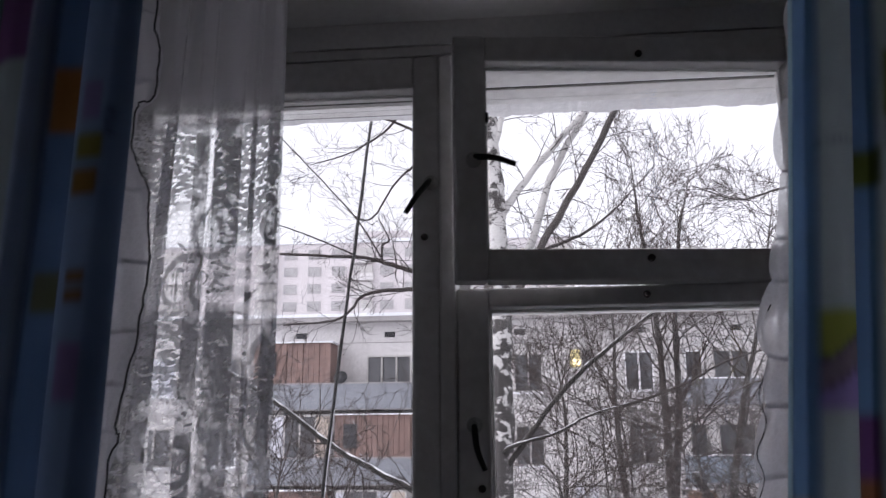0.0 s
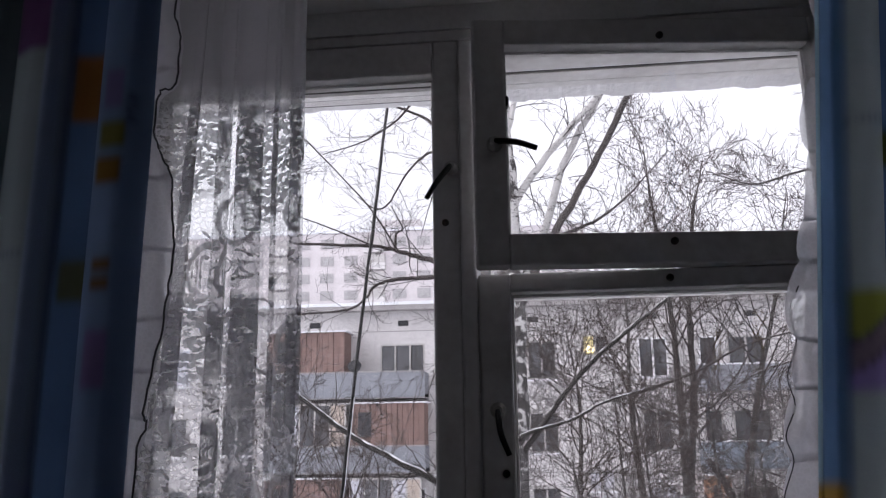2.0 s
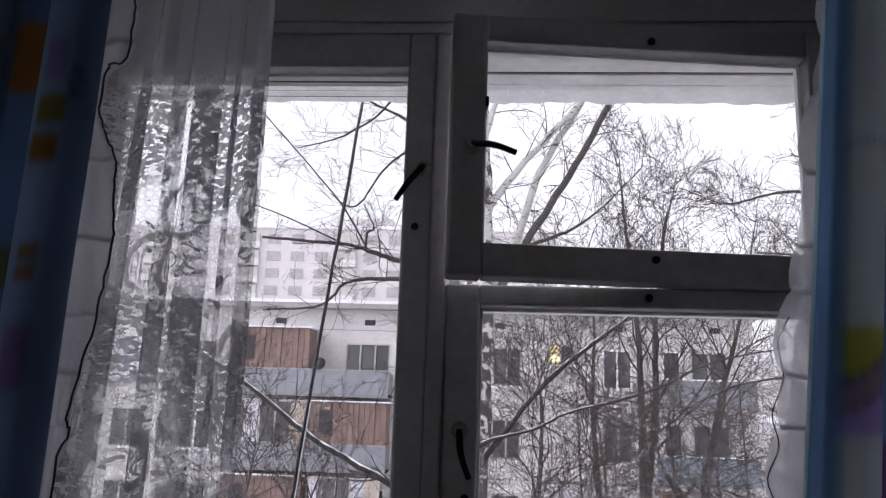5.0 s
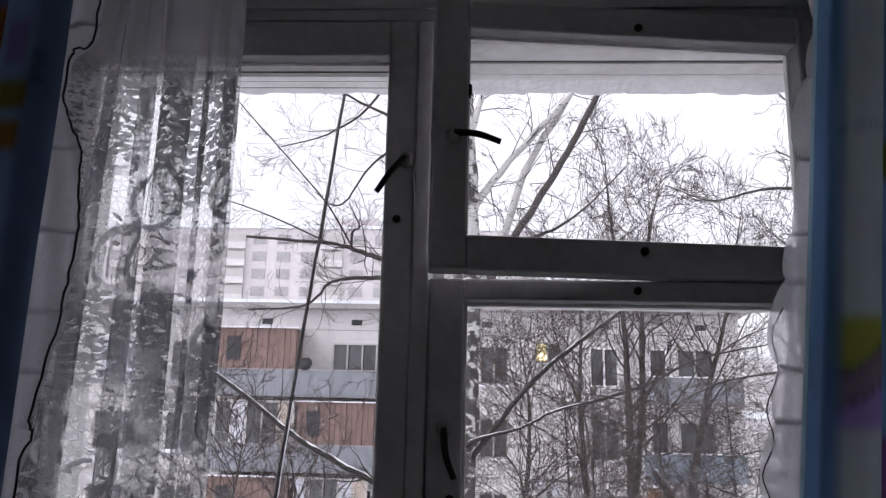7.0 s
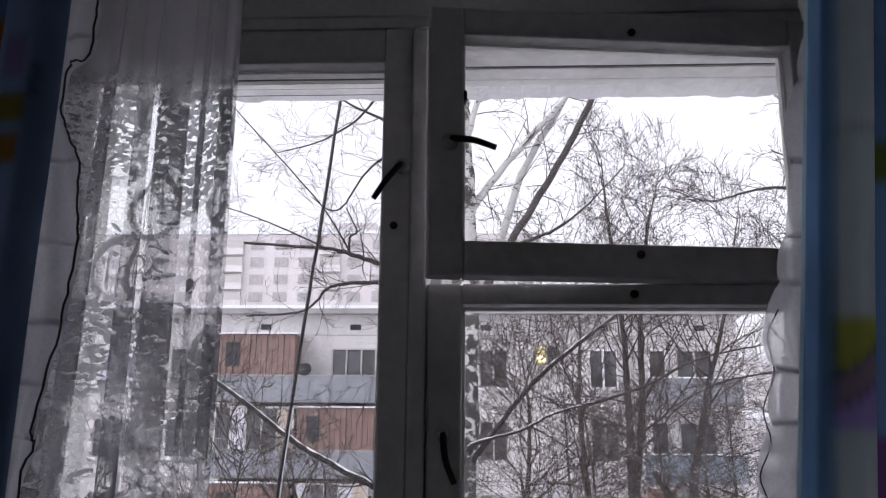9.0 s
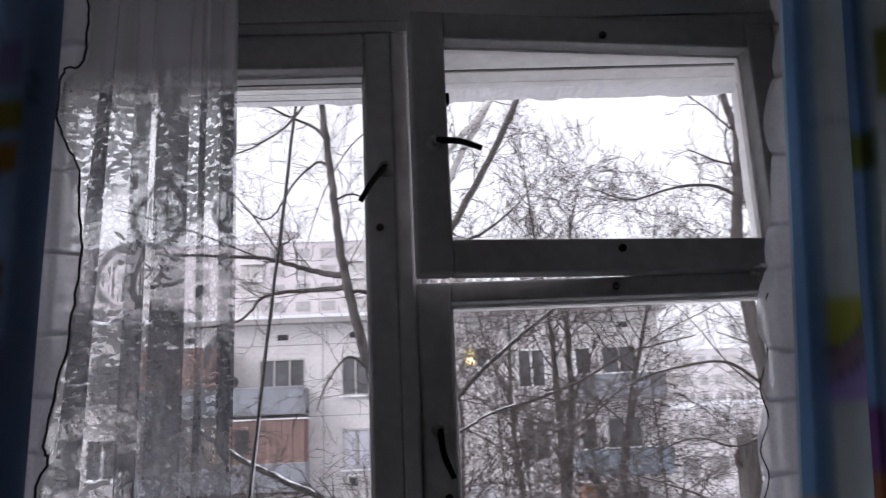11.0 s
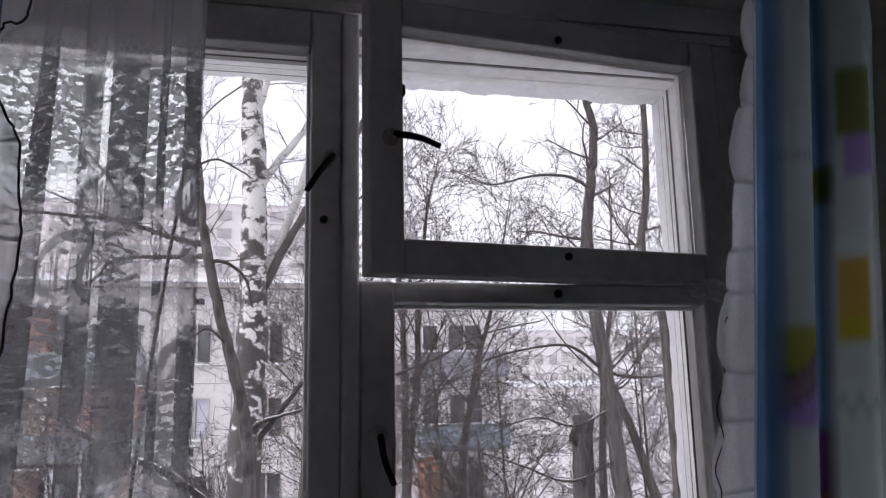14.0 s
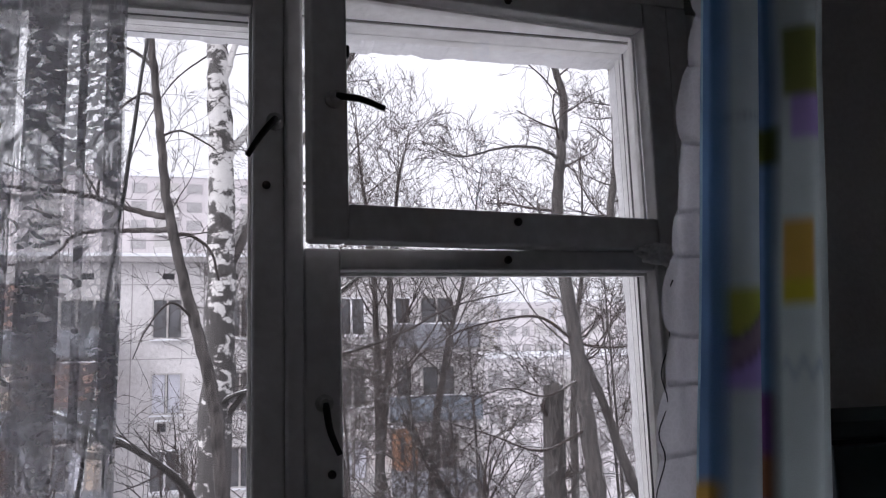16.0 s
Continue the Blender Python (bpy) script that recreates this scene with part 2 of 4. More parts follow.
# panes lightened towards the wall colour, painting in distance haze
M_FARWIN = mat("haze_paled_window", (0.39, 0.375, 0.38), 0.5, 0.15, 0.5, 0, 3)
M_WINFRAME = mat("aged_window_frame", (0.50, 0.48, 0.47), 0.7, 0.12, 4, 0)
M_PVC = mat("white_plastic_frame", (0.82, 0.82, 0.84), 0.4, 0.03, 3, 0)
M_CURT = mat("pale_inner_curtain", (0.60, 0.60, 0.66), 0.8, 0.1, 3, 0)
M_BEIGE = mat("beige_board", (0.50, 0.42, 0.36), 0.8, 0.12, 2.5, 0.1, 12)
M_PARAPET = mat("blue_grey_sheet", (0.26, 0.27, 0.30), 0.75, 0.1, 1.5, 0.1, 10)
M_PARAPET_BLUE = mat("blue_sheet", (0.20, 0.235, 0.28), 0.7, 0.1, 1.5, 0.1, 10)
M_BROWN = mat("brown_boarding", (0.25, 0.165, 0.145), 0.8, 0.25, 2.5, 0.2, 14, stretch=(3, 3, 0.5))
M_ORANGE = mat("orange_boarding", (0.34, 0.18, 0.11), 0.8, 0.2, 2.5, 0.2, 14, stretch=(3, 3, 0.5))
M_DARK = mat("dark_recess", (0.05, 0.05, 0.055), 0.8, 0.2, 4, 0)
M_LITPANE = mat("lit_stair_pane", (0.30, 0.26, 0.14), 0.3, 0.2, 4, 0)
M_LITPANE.node_tree.nodes["Principled BSDF"].inputs["Emission Color"].default_value = (1.0, 0.85, 0.4, 1)
M_LITPANE.node_tree.nodes["Principled BSDF"].inputs["Emission Strength"].default_value = 0.45
M_LAMPWIN = bpy.data.materials.new("lit_lamp")
M_LAMPWIN.use_nodes = True
M_LAMPWIN.node_tree.nodes["Principled BSDF"].inputs["Emission Color"].default_value = (1.0, 0.78, 0.35, 1)
M_LAMPWIN.node_tree.nodes["Principled BSDF"].inputs["Emission Strength"].default_value = 2.0


# ---------------------------------------------------------------- builders
def box(bm, x0, x1, y0, y1, z0, z1, bevel=0.0):
    before = set(bm.verts)
    r = bmesh.ops.create_cube(bm, size=1.0)
    for v in r["verts"]:
        v.co = ((x0 + x1) / 2 + v.co.x * (x1 - x0), (y0 + y1) / 2 + v.co.y * (y1 - y0), (z0 + z1) / 2 + v.co.z * (z1 - z0))
    if bevel:
        edges = {e for v in r["verts"] for e in v.link_edges}
        bmesh.ops.bevel(bm, geom=list(edges), offset=bevel, segments=2, profile=0.5, affect="EDGES")
    return [v for v in bm.verts if v not in before]


def mesh_of(name, bm, material, smooth=False):
    me = bpy.data.meshes.new(name)
    bmesh.ops.recalc_face_normals(bm, faces=bm.faces)
    bm.to_mesh(me)
    bm.free()
    me.materials.append(material)
    if smooth:
        me.polygons.foreach_set("use_smooth", [True] * len(me.polygons))
    return me


def part(name, bm, material, parent, label="", smooth=False):
    ob = new(name, mesh_of(name, bm, material, smooth))
    if parent:
        ob.parent = parent
    if label:
        tagged(ob, label)
    return ob


def slab(name, b, material, parent=None, label="", bevel=0.0):
    bm = bmesh.new()
    box(bm, *b, bevel=bevel)
    return part(name, bm, material, parent, label)


def raw(name, verts, faces, material, parent=None, smooth=True):
    me = bpy.data.meshes.new(name)
    me.from_pydata(verts, [], faces)
    me.materials.append(material)
    if smooth:
        me.polygons.foreach_set("use_smooth", [True] * len(faces))
    ob = new(name, me)
    if parent:
        ob.parent = parent
    return ob


def tube(verts, faces, pts, radii, n=6, rough=0.0, rng=None):
    """A tapered tube along a line of points, closed at its end."""
    pts = [Vector(p) for p in pts]
    base = len(verts)
    d0 = (pts[1] - pts[0]).normalized()
    side = d0.cross(Vector((0.31, 0.87, 0.2))).normalized()
    for i, (p, r) in enumerate(zip(pts, radii)):
        d = (pts[min(i + 1, len(pts) - 1)] - pts[max(i - 1, 0)]).normalized()
        side = (side - d * side.dot(d)).normalized()
        other = d.cross(side)
        for k in range(n):
            a = 2 * math.pi * k / n
            q = r * (1 + (rng.uniform(-rough, rough) if rng else 0))
            verts.append(p + (side * math.cos(a) + other * math.sin(a)) * q)
    for i in range(len(pts) - 1):
        for k in range(n):
            a, b = base + i * n + k, base + i * n + (k + 1) % n
            faces.append((a, b, b + n, a + n))
    faces.append(tuple(base + (len(pts) - 1) * n + k for k in range(n)))
    faces.append(tuple(base + n - 1 - k for k in range(n)))


def curve_pts(pts, steps, wob=0.0, rng=None):
    """Points along a smooth line through pts, with a slight wobble."""
    pts = [Vector(p) for p in pts]
    ext = [pts[0] * 2 - pts[1]] + pts + [pts[-1] * 2 - pts[-2]]
    out = []
    for i in range(1, len(ext) - 2):
        p0, p1, p2, p3 = ext[i - 1:i + 3]
        for s in range(steps):
            t = s / steps
            q = 0.5 * (2 * p1 + (p2 - p0) * t + (2 * p0 - 5 * p1 + 4 * p2 - p3) * t * t + (3 * p1 - p0 - 3 * p2 + p3) * t ** 3)
            if wob and rng and (i > 1 or s):
                q = q + Vector((rng.gauss(0, wob), rng.gauss(0, wob), rng.gauss(0, wob)))
            out.append(q)
    out.append(pts[-1])
    return out


# ---------------------------------------------------------------- the room
def wall_with_opening():
    bm = bmesh.new()
    box(bm, -1.35, -0.700, 0.0, 0.38, -0.05, 2.60)
    box(bm, 0.715, 1.20, 0.0, 0.38, -0.05, 2.60)
    box(bm, -0.700, 0.715, 0.0, 0.38, -0.05, 0.90)
    box(bm, -0.700, 0.715, 0.22, 0.38, 2.457, 2.60)
    box(bm, -0.700, 0.715, 0.0, 0.22, 2.432, 2.60)
    return tagged(part("wall_window", bm, M_WALLPAPER, None), "grey papered wall round the old wooden window", "wall", kind="structure")


wall_with_opening()
# walls and floor out of view, set close and pale to bounce light
for nm, b, lb in (("wall_left", (-1.45, -1.35, -2.35, 0.38, -0.05, 2.60), "unseen grey papered side wall of the room"),
                  ("wall_right", (1.20, 1.30, -2.35, 0.38, -0.05, 2.60), "grey papered side wall beside the curtain"),
                  ("wall_back", (-1.45, 1.30, -2.45, -2.35, -0.05, 2.60), "unseen grey papered back wall of the room")):
    tagged(slab(nm, b, M_WALLPAPER), lb, "wall", kind="structure")
tagged(slab("ceiling", (-1.35, 1.20, -2.35, 0.0, 2.478, 2.60), M_CEIL), "whitewashed ceiling above the window", "ceiling", kind="structure")
tagged(slab("floor", (-1.35, 1.20, -2.35, 0.0, -0.15, -0.05), M_FLOOR), "unseen brown painted floor of the room", "floor", kind="structure")


def rough_strip(name, x0, x1, y0, y1, z0, z1, axis, parent=None):
    """The plastered reveal outside the frame, with a ragged outer edge."""
    rng = random.Random(5)
    bm = bmesh.new()
    n = 70
    rows = []
    for i in range(n + 1):
        f = i / n
        e = 0.0065 * noise.noise(Vector((f * 13, 3.1, axis))) + 0.0035 * noise.noise(Vector((f * 60, 7.7, axis)))
        if axis == 0:
            x = x0 + (x1 - x0) * f
            rows.append([bm.verts.new(c) for c in ((x, y0, z0), (x, y1 - 0.01, z0 - 0.002 + e), (x, y1, z0 + 0.004 + e), (x, y1, z1), (x, y0, z1))])
        else:
            z = z0 + (z1 - z0) * f
            rows.append([bm.verts.new(c) for c in ((x0, y0, z), (x0 - 0.002 + e, y1 - 0.01, z), (x0 + 0.004 + e, y1, z), (x1, y1, z), (x1, y0, z))])
    for a, b in zip(rows, rows[1:]):
        for k in range(5):
            bm.faces.new((a[k], a[(k + 1) % 5], b[(k + 1) % 5], b[k]))
    bm.faces.new(rows[0])
    bm.faces.new(rows[-1])
    return tagged(part(name, bm, M_PLASTER, parent), "rough white plaster reveal outside the window", "trim", kind="structure")


rough_strip("trim_lintel", -0.695, -0.004, 0.318, 0.384, 2.445, 2.4565, 0)
rough_strip("trim_lintel_vent", -0.003, 0.71, 0.222, 0.384, 2.445, 2.4565, 0)
rough_strip("trim_reveal", 0.698, 0.714, 0.318, 0.384, 0.92, 2.444, 1)


# ---------------------------------------------------------------- the window
def window():
    w = tagged(new("window_1"), "old white-painted double wooden window with an open top vent", "window", kind="structure")
    # fixed box frame, head and jambs, stepped towards the street
    for b in ((-0.622, 0.655, 0.004, 0.06, 2.412, 2.431), (-0.656, -0.005, 0.062, 0.185, 2.405, 2.431), (-0.003, 0.628, 0.062, 0.13, 2.400, 2.431), (-0.003, 0.628, 0.140, 0.185, 2.3995, 2.431), (-0.003, 0.65, 0.194, 0.221, 2.4035, 2.4315), (-0.656, -0.005, 0.255, 0.31, 2.428, 2.444),
              (0.617, 0.655, 0.004, 0.06, 0.95, 2.410), (0.629, 0.712, 0.062, 0.185, 0.95, 2.431), (0.676, 0.712, 0.255, 0.31, 0.95, 2.444),
              (-0.699, -0.624, 0.004, 0.06, 0.95, 2.430), (-0.699, -0.658, 0.062, 0.31, 0.95, 2.430), (-0.699, 0.714, 0.004, 0.31, 0.902, 0.948)):
        slab("frame", b, M_PAINT if b[2] < 0.05 else M_PAINT_OUT, w, bevel=0.002)
    slab("mullion", (-0.030, -0.004, -0.010, 0.10, 0.95, 2.404), M_PAINT, w, bevel=0.004)
    slab("outer_mullion", (-0.055, 0.010, 0.195, 0.305, 0.95, 2.411), M_PAINT_OUT, w, bevel=0.003)
    # outer sashes
    slab("outer_transom", (0.012, 0.650, 0.195, 0.245, 1.974, 2.010), M_PAINT_OUT, w, bevel=0.003)
    slab("outer_rail", (-0.656, -0.057, 0.195, 0.245, 2.412, 2.444), M_PAINT_OUT, w, bevel=0.002)
    slab("outer_stile", (0.652, 0.712, 0.195, 0.245, 0.95, 1.972), M_PAINT_OUT, w, bevel=0.002)
    slab("outer_stile", (0.652, 0.712, 0.195, 0.245, 2.012, 2.444), M_PAINT_OUT, w, bevel=0.002)
    # dark strips set in the frame gaps to paint their shade
    for b in ((-0.656, -0.005, 0.186, 0.194, 2.4065, 2.43), (-0.656, -0.005, 0.246, 0.254, 2.4160, 2.443), (-0.656, -0.005, 0.311, 0.317, 2.4300, 2.443), (-0.003, 0.628, 0.131, 0.139, 2.4025, 2.43), (-0.003, 0.628, 0.186, 0.193, 2.4040, 2.4315),
              (0.6305, 0.71, 0.186, 0.194, 0.95, 2.4060), (0.6560, 0.71, 0.246, 0.254, 0.95, 2.4155), (0.6800, 0.71, 0.311, 0.317, 0.95, 2.4295)):
        slab("seal", b, M_GAP_SHADE, w)
    for nm, b in (("outer_pane", (0.012, 0.652, 0.218, 0.222, 0.96, 1.974)), ("outer_pane", (-0.656, -0.057, 0.218, 0.222, 0.96, 2.412))):
        p = slab(nm, b, M_GLASS, w)
        p.visible_shadow = False
    # inner sashes: four members with a stepped glazing rebate, and the pane
    def sash(x0, x1, z0, z1, sl, sr, st, sb, parent, y=0.0, name="sash"):
        s = new(name)
        s.parent = parent
        for nm, b in (("stile", (x0, x0 + sl, y, y + 0.044, z0, z1)), ("stile", (x1 - sr, x1, y, y + 0.044, z0, z1)),
                      ("rail", (x0 + sl, x1 - sr, y + 0.001, y + 0.043, z1 - st, z1)), ("rail", (x0 + sl, x1 - sr, y + 0.001, y + 0.043, z0, z0 + sb))):
            slab(nm, b, M_PAINT, s, bevel=0.004)
        g = 0.005
        for nm, b in (("bead", (x0 + sl, x0 + sl + g, y + 0.031, y + 0.042, z0 + sb, z1 - st)), ("bead", (x1 - sr - g, x1 - sr, y + 0.031, y + 0.042, z0 + sb, z1 - st)),
                      ("bead", (x0 + sl + g, x1 - sr - g, y + 0.031, y + 0.042, z1 - st - g, z1 - st)), ("bead", (x0 + sl + g, x1 - sr - g, y + 0.031, y + 0.042, z0 + sb, z0 + sb + g))):
            slab(nm, b, M_PAINT_OUT, s, bevel=0.0008)
        p = slab("pane", (x0 + sl + 0.002, x1 - sr - 0.002, y + 0.027, y + 0.030, z0 + sb + 0.002, z1 - st - 0.002), M_GLASS, s)
        p.visible_shadow = False
        return s
    sash(-0.621, -0.0305, 0.95, 2.409, 0.05, 0.0455, 0.060, 0.07, w)
    sash(-0.0035, 0.615, 0.95, 1.984, 0.053, 0.055, 0.032, 0.07, w)
    vent = sash(-0.617, 0.0, 0.0, 0.424, 0.053, 0.048, 0.046, 0.052, w, name="vent_sash")
    vent.matrix_basis = pose(0.614, -0.003, 1.984, 0, 0, 6.6)

    def bolt(x, z, parent):
        v, f = [], []
        tube(v, f, ((x, 0.004, z), (x, -0.003, z), (x, -0.005, z)), (0.0066, 0.006, 0.0035), 10)
        raw("bolt", v, f, M_BOLT, parent, False)

    def handle(x, z, x1, z1, parent, bend):
        v, f = [], []
        tube(v, f, ((x, 0.003, z), (x, -0.006, z), (x, -0.010, z), (x, -0.022, z)), (0.013, 0.013, 0.008, 0.007), 12)
        h = raw("handle_base", v, f, M_METAL, parent, False)
        v, f = [], []
        mid = ((x + x1) / 2 + bend[0], -0.030, (z + z1) / 2 + bend[1])
        line = curve_pts(((x, -0.018, z), mid, (x1, -0.034, z1)), 6)
        tube(v, f, line, [0.0055 - 0.0012 * i / len(line) for i in range(len(line))], 10)
        raw("lever", v, f, M_BLACK, h)

    bolt(-0.056, 2.075, w)
    bolt(0.308, 1.968, w)
    bolt(0.034, 1.664, w)
    bolt(-0.302, 0.391, vent)
    bolt(-0.303, 0.036, vent)
    handle(-0.044, 2.170, -0.084, 2.109, w, (-0.001, 0.001))
    handle(0.024, 1.762, 0.041, 1.693, w, (-0.004, -0.002))
    handle(-0.585, 0.200, -0.520, 0.182, vent, (0.0, 0.003))
    slab("catch", (-0.566, -0.558, 0.006, 0.026, 0.270, 0.288), M_BLACK, vent, bevel=0.003)
    return w


window()


def rag():
    """A crumpled rag stuffed beside the vent's hinge."""
    bm = bmesh.new()
    bmesh.ops.create_icosphere(bm, subdivisions=4, radius=1.0)
    for v in bm.verts:
        n = 1 + 0.45 * noise.noise(v.co * 1.6 + Vector((3, 1, 4))) + 0.30 * noise.noise(v.co * 4.5) + 0.10 * noise.noise(v.co * 11)
        c = v.co * n
        v.co = (0.560 + c.x * 0.045 + c.z * 0.010, -0.030 + c.y * 0.018, 1.972 + c.z * 0.014 - c.x * 0.010 - 0.022 * max(0.0, c.x - 0.1) ** 2)
    return tagged(part("rag", bm, M_RAG, None, smooth=True), "crumpled white rag stuffed at the vent hinge", "rag")


rag()


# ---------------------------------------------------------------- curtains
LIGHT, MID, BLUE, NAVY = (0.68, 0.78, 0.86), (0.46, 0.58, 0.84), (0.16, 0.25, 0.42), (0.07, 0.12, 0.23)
YELLOW, ORANGE, PURPLE = (0.50, 0.49, 0.10), (0.64, 0.36, 0.08), (0.48, 0.32, 0.60)


def lay_uv(me, uvs):
    uv = me.uv_layers.new(name="UVMap")
    idx = np.empty(len(me.loops), dtype=np.int32)
    me.loops.foreach_get("vertex_index", idx)
    uv.data.foreach_set("uv", np.array(uvs, dtype=np.float32)[idx].ravel())


def cloth(name, x0, x1, top, foot, shape, colour, material, label, dx=0.003, dz=0.008):
    """Hanging cloth: shape(a, z) gives the place of the point a of its width at height z, colour(a, z) its print and
    painted fold shade.
    """
    nx, nz = int((x1 - x0) / dx), int((top - foot) / dz)
    verts, faces, cols, uvs = [], [], [], []
    for j in range(nz + 1):
        z = top - (top - foot) * j / nz
        for i in range(nx + 1):
            a = x0 + (x1 - x0) * i / nx
            x, y = shape(a, z)
            verts.append((x, y, z))
            uvs.append((a * 1.6, z))
            cols.append(colour(a, z) if colour else (1, 1, 1))
    for j in range(nz):
        for i in range(nx):
            k = j * (nx + 1) + i
            faces.append((k, k + 1, k + nx + 2, k + nx + 1))
    grid = np.array(cols, dtype=np.float32).reshape(nz + 1, nx + 1, 3)
    if colour:  # print and fold tones blend a little into one another
        for _ in range(2):
            grid[:, 1:-1] = (grid[:, :-2] + 2 * grid[:, 1:-1] + grid[:, 2:]) / 4
        grid[1:-1] = (grid[:-2] + 2 * grid[1:-1] + grid[2:]) / 4
    cols = grid.reshape(-1, 3).tolist()
    me = bpy.data.meshes.new(name)
    me.from_pydata(verts, [], faces)
    me.materials.append(material)
    me.polygons.foreach_set("use_smooth", [True] * len(faces))
    ca = me.color_attributes.new("print", "FLOAT_COLOR", "POINT")
    ca.data.foreach_set("color", [c for k in cols for c in (*k, 1.0)])
    lay_uv(me, uvs)
    return tagged(new(name, me), label, "curtain")


def rect(u, z, u0, u1, z0, z1):
    return u0 <= u <= u1 and z0 <= z <= z1


def smooth(x, a, b):
    t = min(1.0, max(0.0, (x - a) / (b - a)))
    return t * t * (3 - 2 * t)


def right_print_shade(a, z):
    # shade of the doubled folds painted darker, window light on the edge paler
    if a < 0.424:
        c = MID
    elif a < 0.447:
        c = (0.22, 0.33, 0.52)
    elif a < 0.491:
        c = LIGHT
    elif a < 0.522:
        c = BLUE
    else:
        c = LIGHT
    if rect(a, z, 0.447, 0.491, 1.768, 1.882):
        arc = 1.822 + 0.034 * smooth(a, 0.445, 0.50)
        c = YELLOW if z > arc else PURPLE
        if 0 < arc - z < 0.030:
            c = (0.40, 0.28, 0.32)
    for a0, a1, z0, z1, k in ((0.528, 0.556, 1.895, 1.966, ORANGE), (0.528, 0.556, 1.868, 1.895, (0.58, 0.46, 0.05)), (0.528, 0.566, 2.125, 2.21, (0.26, 0.26, 0.08)), (0.535, 0.60, 2.07, 2.125, PURPLE),
                              (0.49, 0.524, 2.04, 2.085, (0.12, 0.14, 0.03)), (0.493, 0.522, 1.69, 1.765, (0.16, 0.06, 0.18)), (0.498, 0.522, 1.64, 1.69, (0.26, 0.10, 0.05)),
                              (0.41, 0.446, 1.58, 1.665, ORANGE), (0.447, 0.491, 2.36, 2.45, (0.20, 0.10, 0.24))):
        if rect(a, z, a0, a1, z0, z1):
            c = k
    if 0.447 < a < 0.491:
        if abs(z - (1.824 + 0.034 * smooth(a, 0.445, 0.50))) < 0.0022 or abs(z - (1.790 + 0.030 * smooth(a, 0.44, 0.50))) < 0.002:
            c = (0.10, 0.08, 0.13)
        if abs(z - (2.088 + 0.0022 * math.sin(a * 900))) < 0.0015:
            c = (0.14, 0.18, 0.24)
    if 0.526 < a < 0.574 and abs(z - (1.790 + 0.011 * math.sin((a - 0.526) * 420) * (1.0 if a < 0.552 else 0.45))) < 0.0028:
        c = (0.22, 0.30, 0.38)
    if 0.524 < a < 0.556 and abs(z - 1.884) < 0.0012:
        c = (0.20, 0.16, 0.04)
    return tuple(min(0.82, k * x) for k, x in zip((1.05, 1.22, 1.30), c))


def right_shape(a, z):
    x = a + 0.007 - 0.10 * (1.93 - max(1.45, min(z, 2.30)))
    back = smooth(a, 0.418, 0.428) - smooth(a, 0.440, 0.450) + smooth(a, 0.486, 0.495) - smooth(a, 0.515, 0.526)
    y = -0.352 + 0.030 * back - 0.012 * math.sin((a - 0.447) * 70) * (1 - back)
    y += 0.030 * smooth(a, 0.555, 0.610) + 0.005 * noise.noise(Vector((a * 30, z * 3, 2)))
    return x, y


cloth("blue_curtain", 0.414, 0.617, 2.474, -0.04, right_shape, right_print_shade, M_FAB,
      "light blue cotton curtain with painted fold shade, printed with yellow and purple patches", dx=0.0018, dz=0.006)


def left_print_shade(a, z):
    # the navy band paints the shade of the recessed fold
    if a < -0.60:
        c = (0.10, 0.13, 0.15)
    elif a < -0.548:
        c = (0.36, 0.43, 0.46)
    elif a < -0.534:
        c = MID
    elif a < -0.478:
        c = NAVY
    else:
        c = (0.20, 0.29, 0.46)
    for a0, a1, z0, z1, k in ((-0.464, -0.430, 2.096, 2.128, (0.17, 0.17, 0.04)), (-0.466, -0.431, 2.044, 2.080, (0.22, 0.13, 0.03)), (-0.460, -0.434, 1.934, 1.950, (0.17, 0.11, 0.05)), (-0.460, -0.434, 1.908, 1.925, (0.17, 0.11, 0.05)),
                              (-0.530, -0.472, 2.145, 2.245, (0.15, 0.07, 0.02)), (-0.462, -0.436, 2.15, 2.20, (0.20, 0.18, 0.34)), (-0.460, -0.430, 1.79, 1.86, (0.22, 0.17, 0.34)),
                              (-0.525, -0.482, 1.90, 1.955, (0.07, 0.08, 0.05)), (-0.614, -0.556, 1.712, 1.760, (0.17, 0.17, 0.04)), (-0.614, -0.556, 1.60, 1.712, (0.15, 0.09, 0.20)), (-0.60, -0.545, 2.24, 2.40, (0.20, 0.10, 0.24))):
        if rect(a, z, a0, a1, z0, z1):
            c = k
    if -0.432 < a < -0.420 and 2.126 < z < 2.166 and (z * 1.0 + a * 0.4) % 0.010 < 0.004:
        c = (0.03, 0.04, 0.06)
    if -0.60 < a < -0.548 and abs(z - (1.957 + 0.002 * math.sin(a * 700))) < 0.0015:
        c = (0.12, 0.14, 0.16)
    return tuple(0.80 * x for x in c)


def left_shape(a, z):
    x = a + 0.001 - 0.014 * (2.04 - max(1.3, z))
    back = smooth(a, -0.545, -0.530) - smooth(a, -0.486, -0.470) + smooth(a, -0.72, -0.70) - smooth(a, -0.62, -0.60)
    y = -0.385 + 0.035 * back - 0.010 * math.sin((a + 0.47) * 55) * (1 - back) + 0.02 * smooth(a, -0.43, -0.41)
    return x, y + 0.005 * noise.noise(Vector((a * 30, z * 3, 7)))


cloth("blue_curtain", -0.86, -0.408, 2.474, -0.04, left_shape, left_print_shade, M_FAB,
      "dark blue cotton curtain with painted fold shade, printed with small yellow and orange squares", dx=0.0022, dz=0.006)


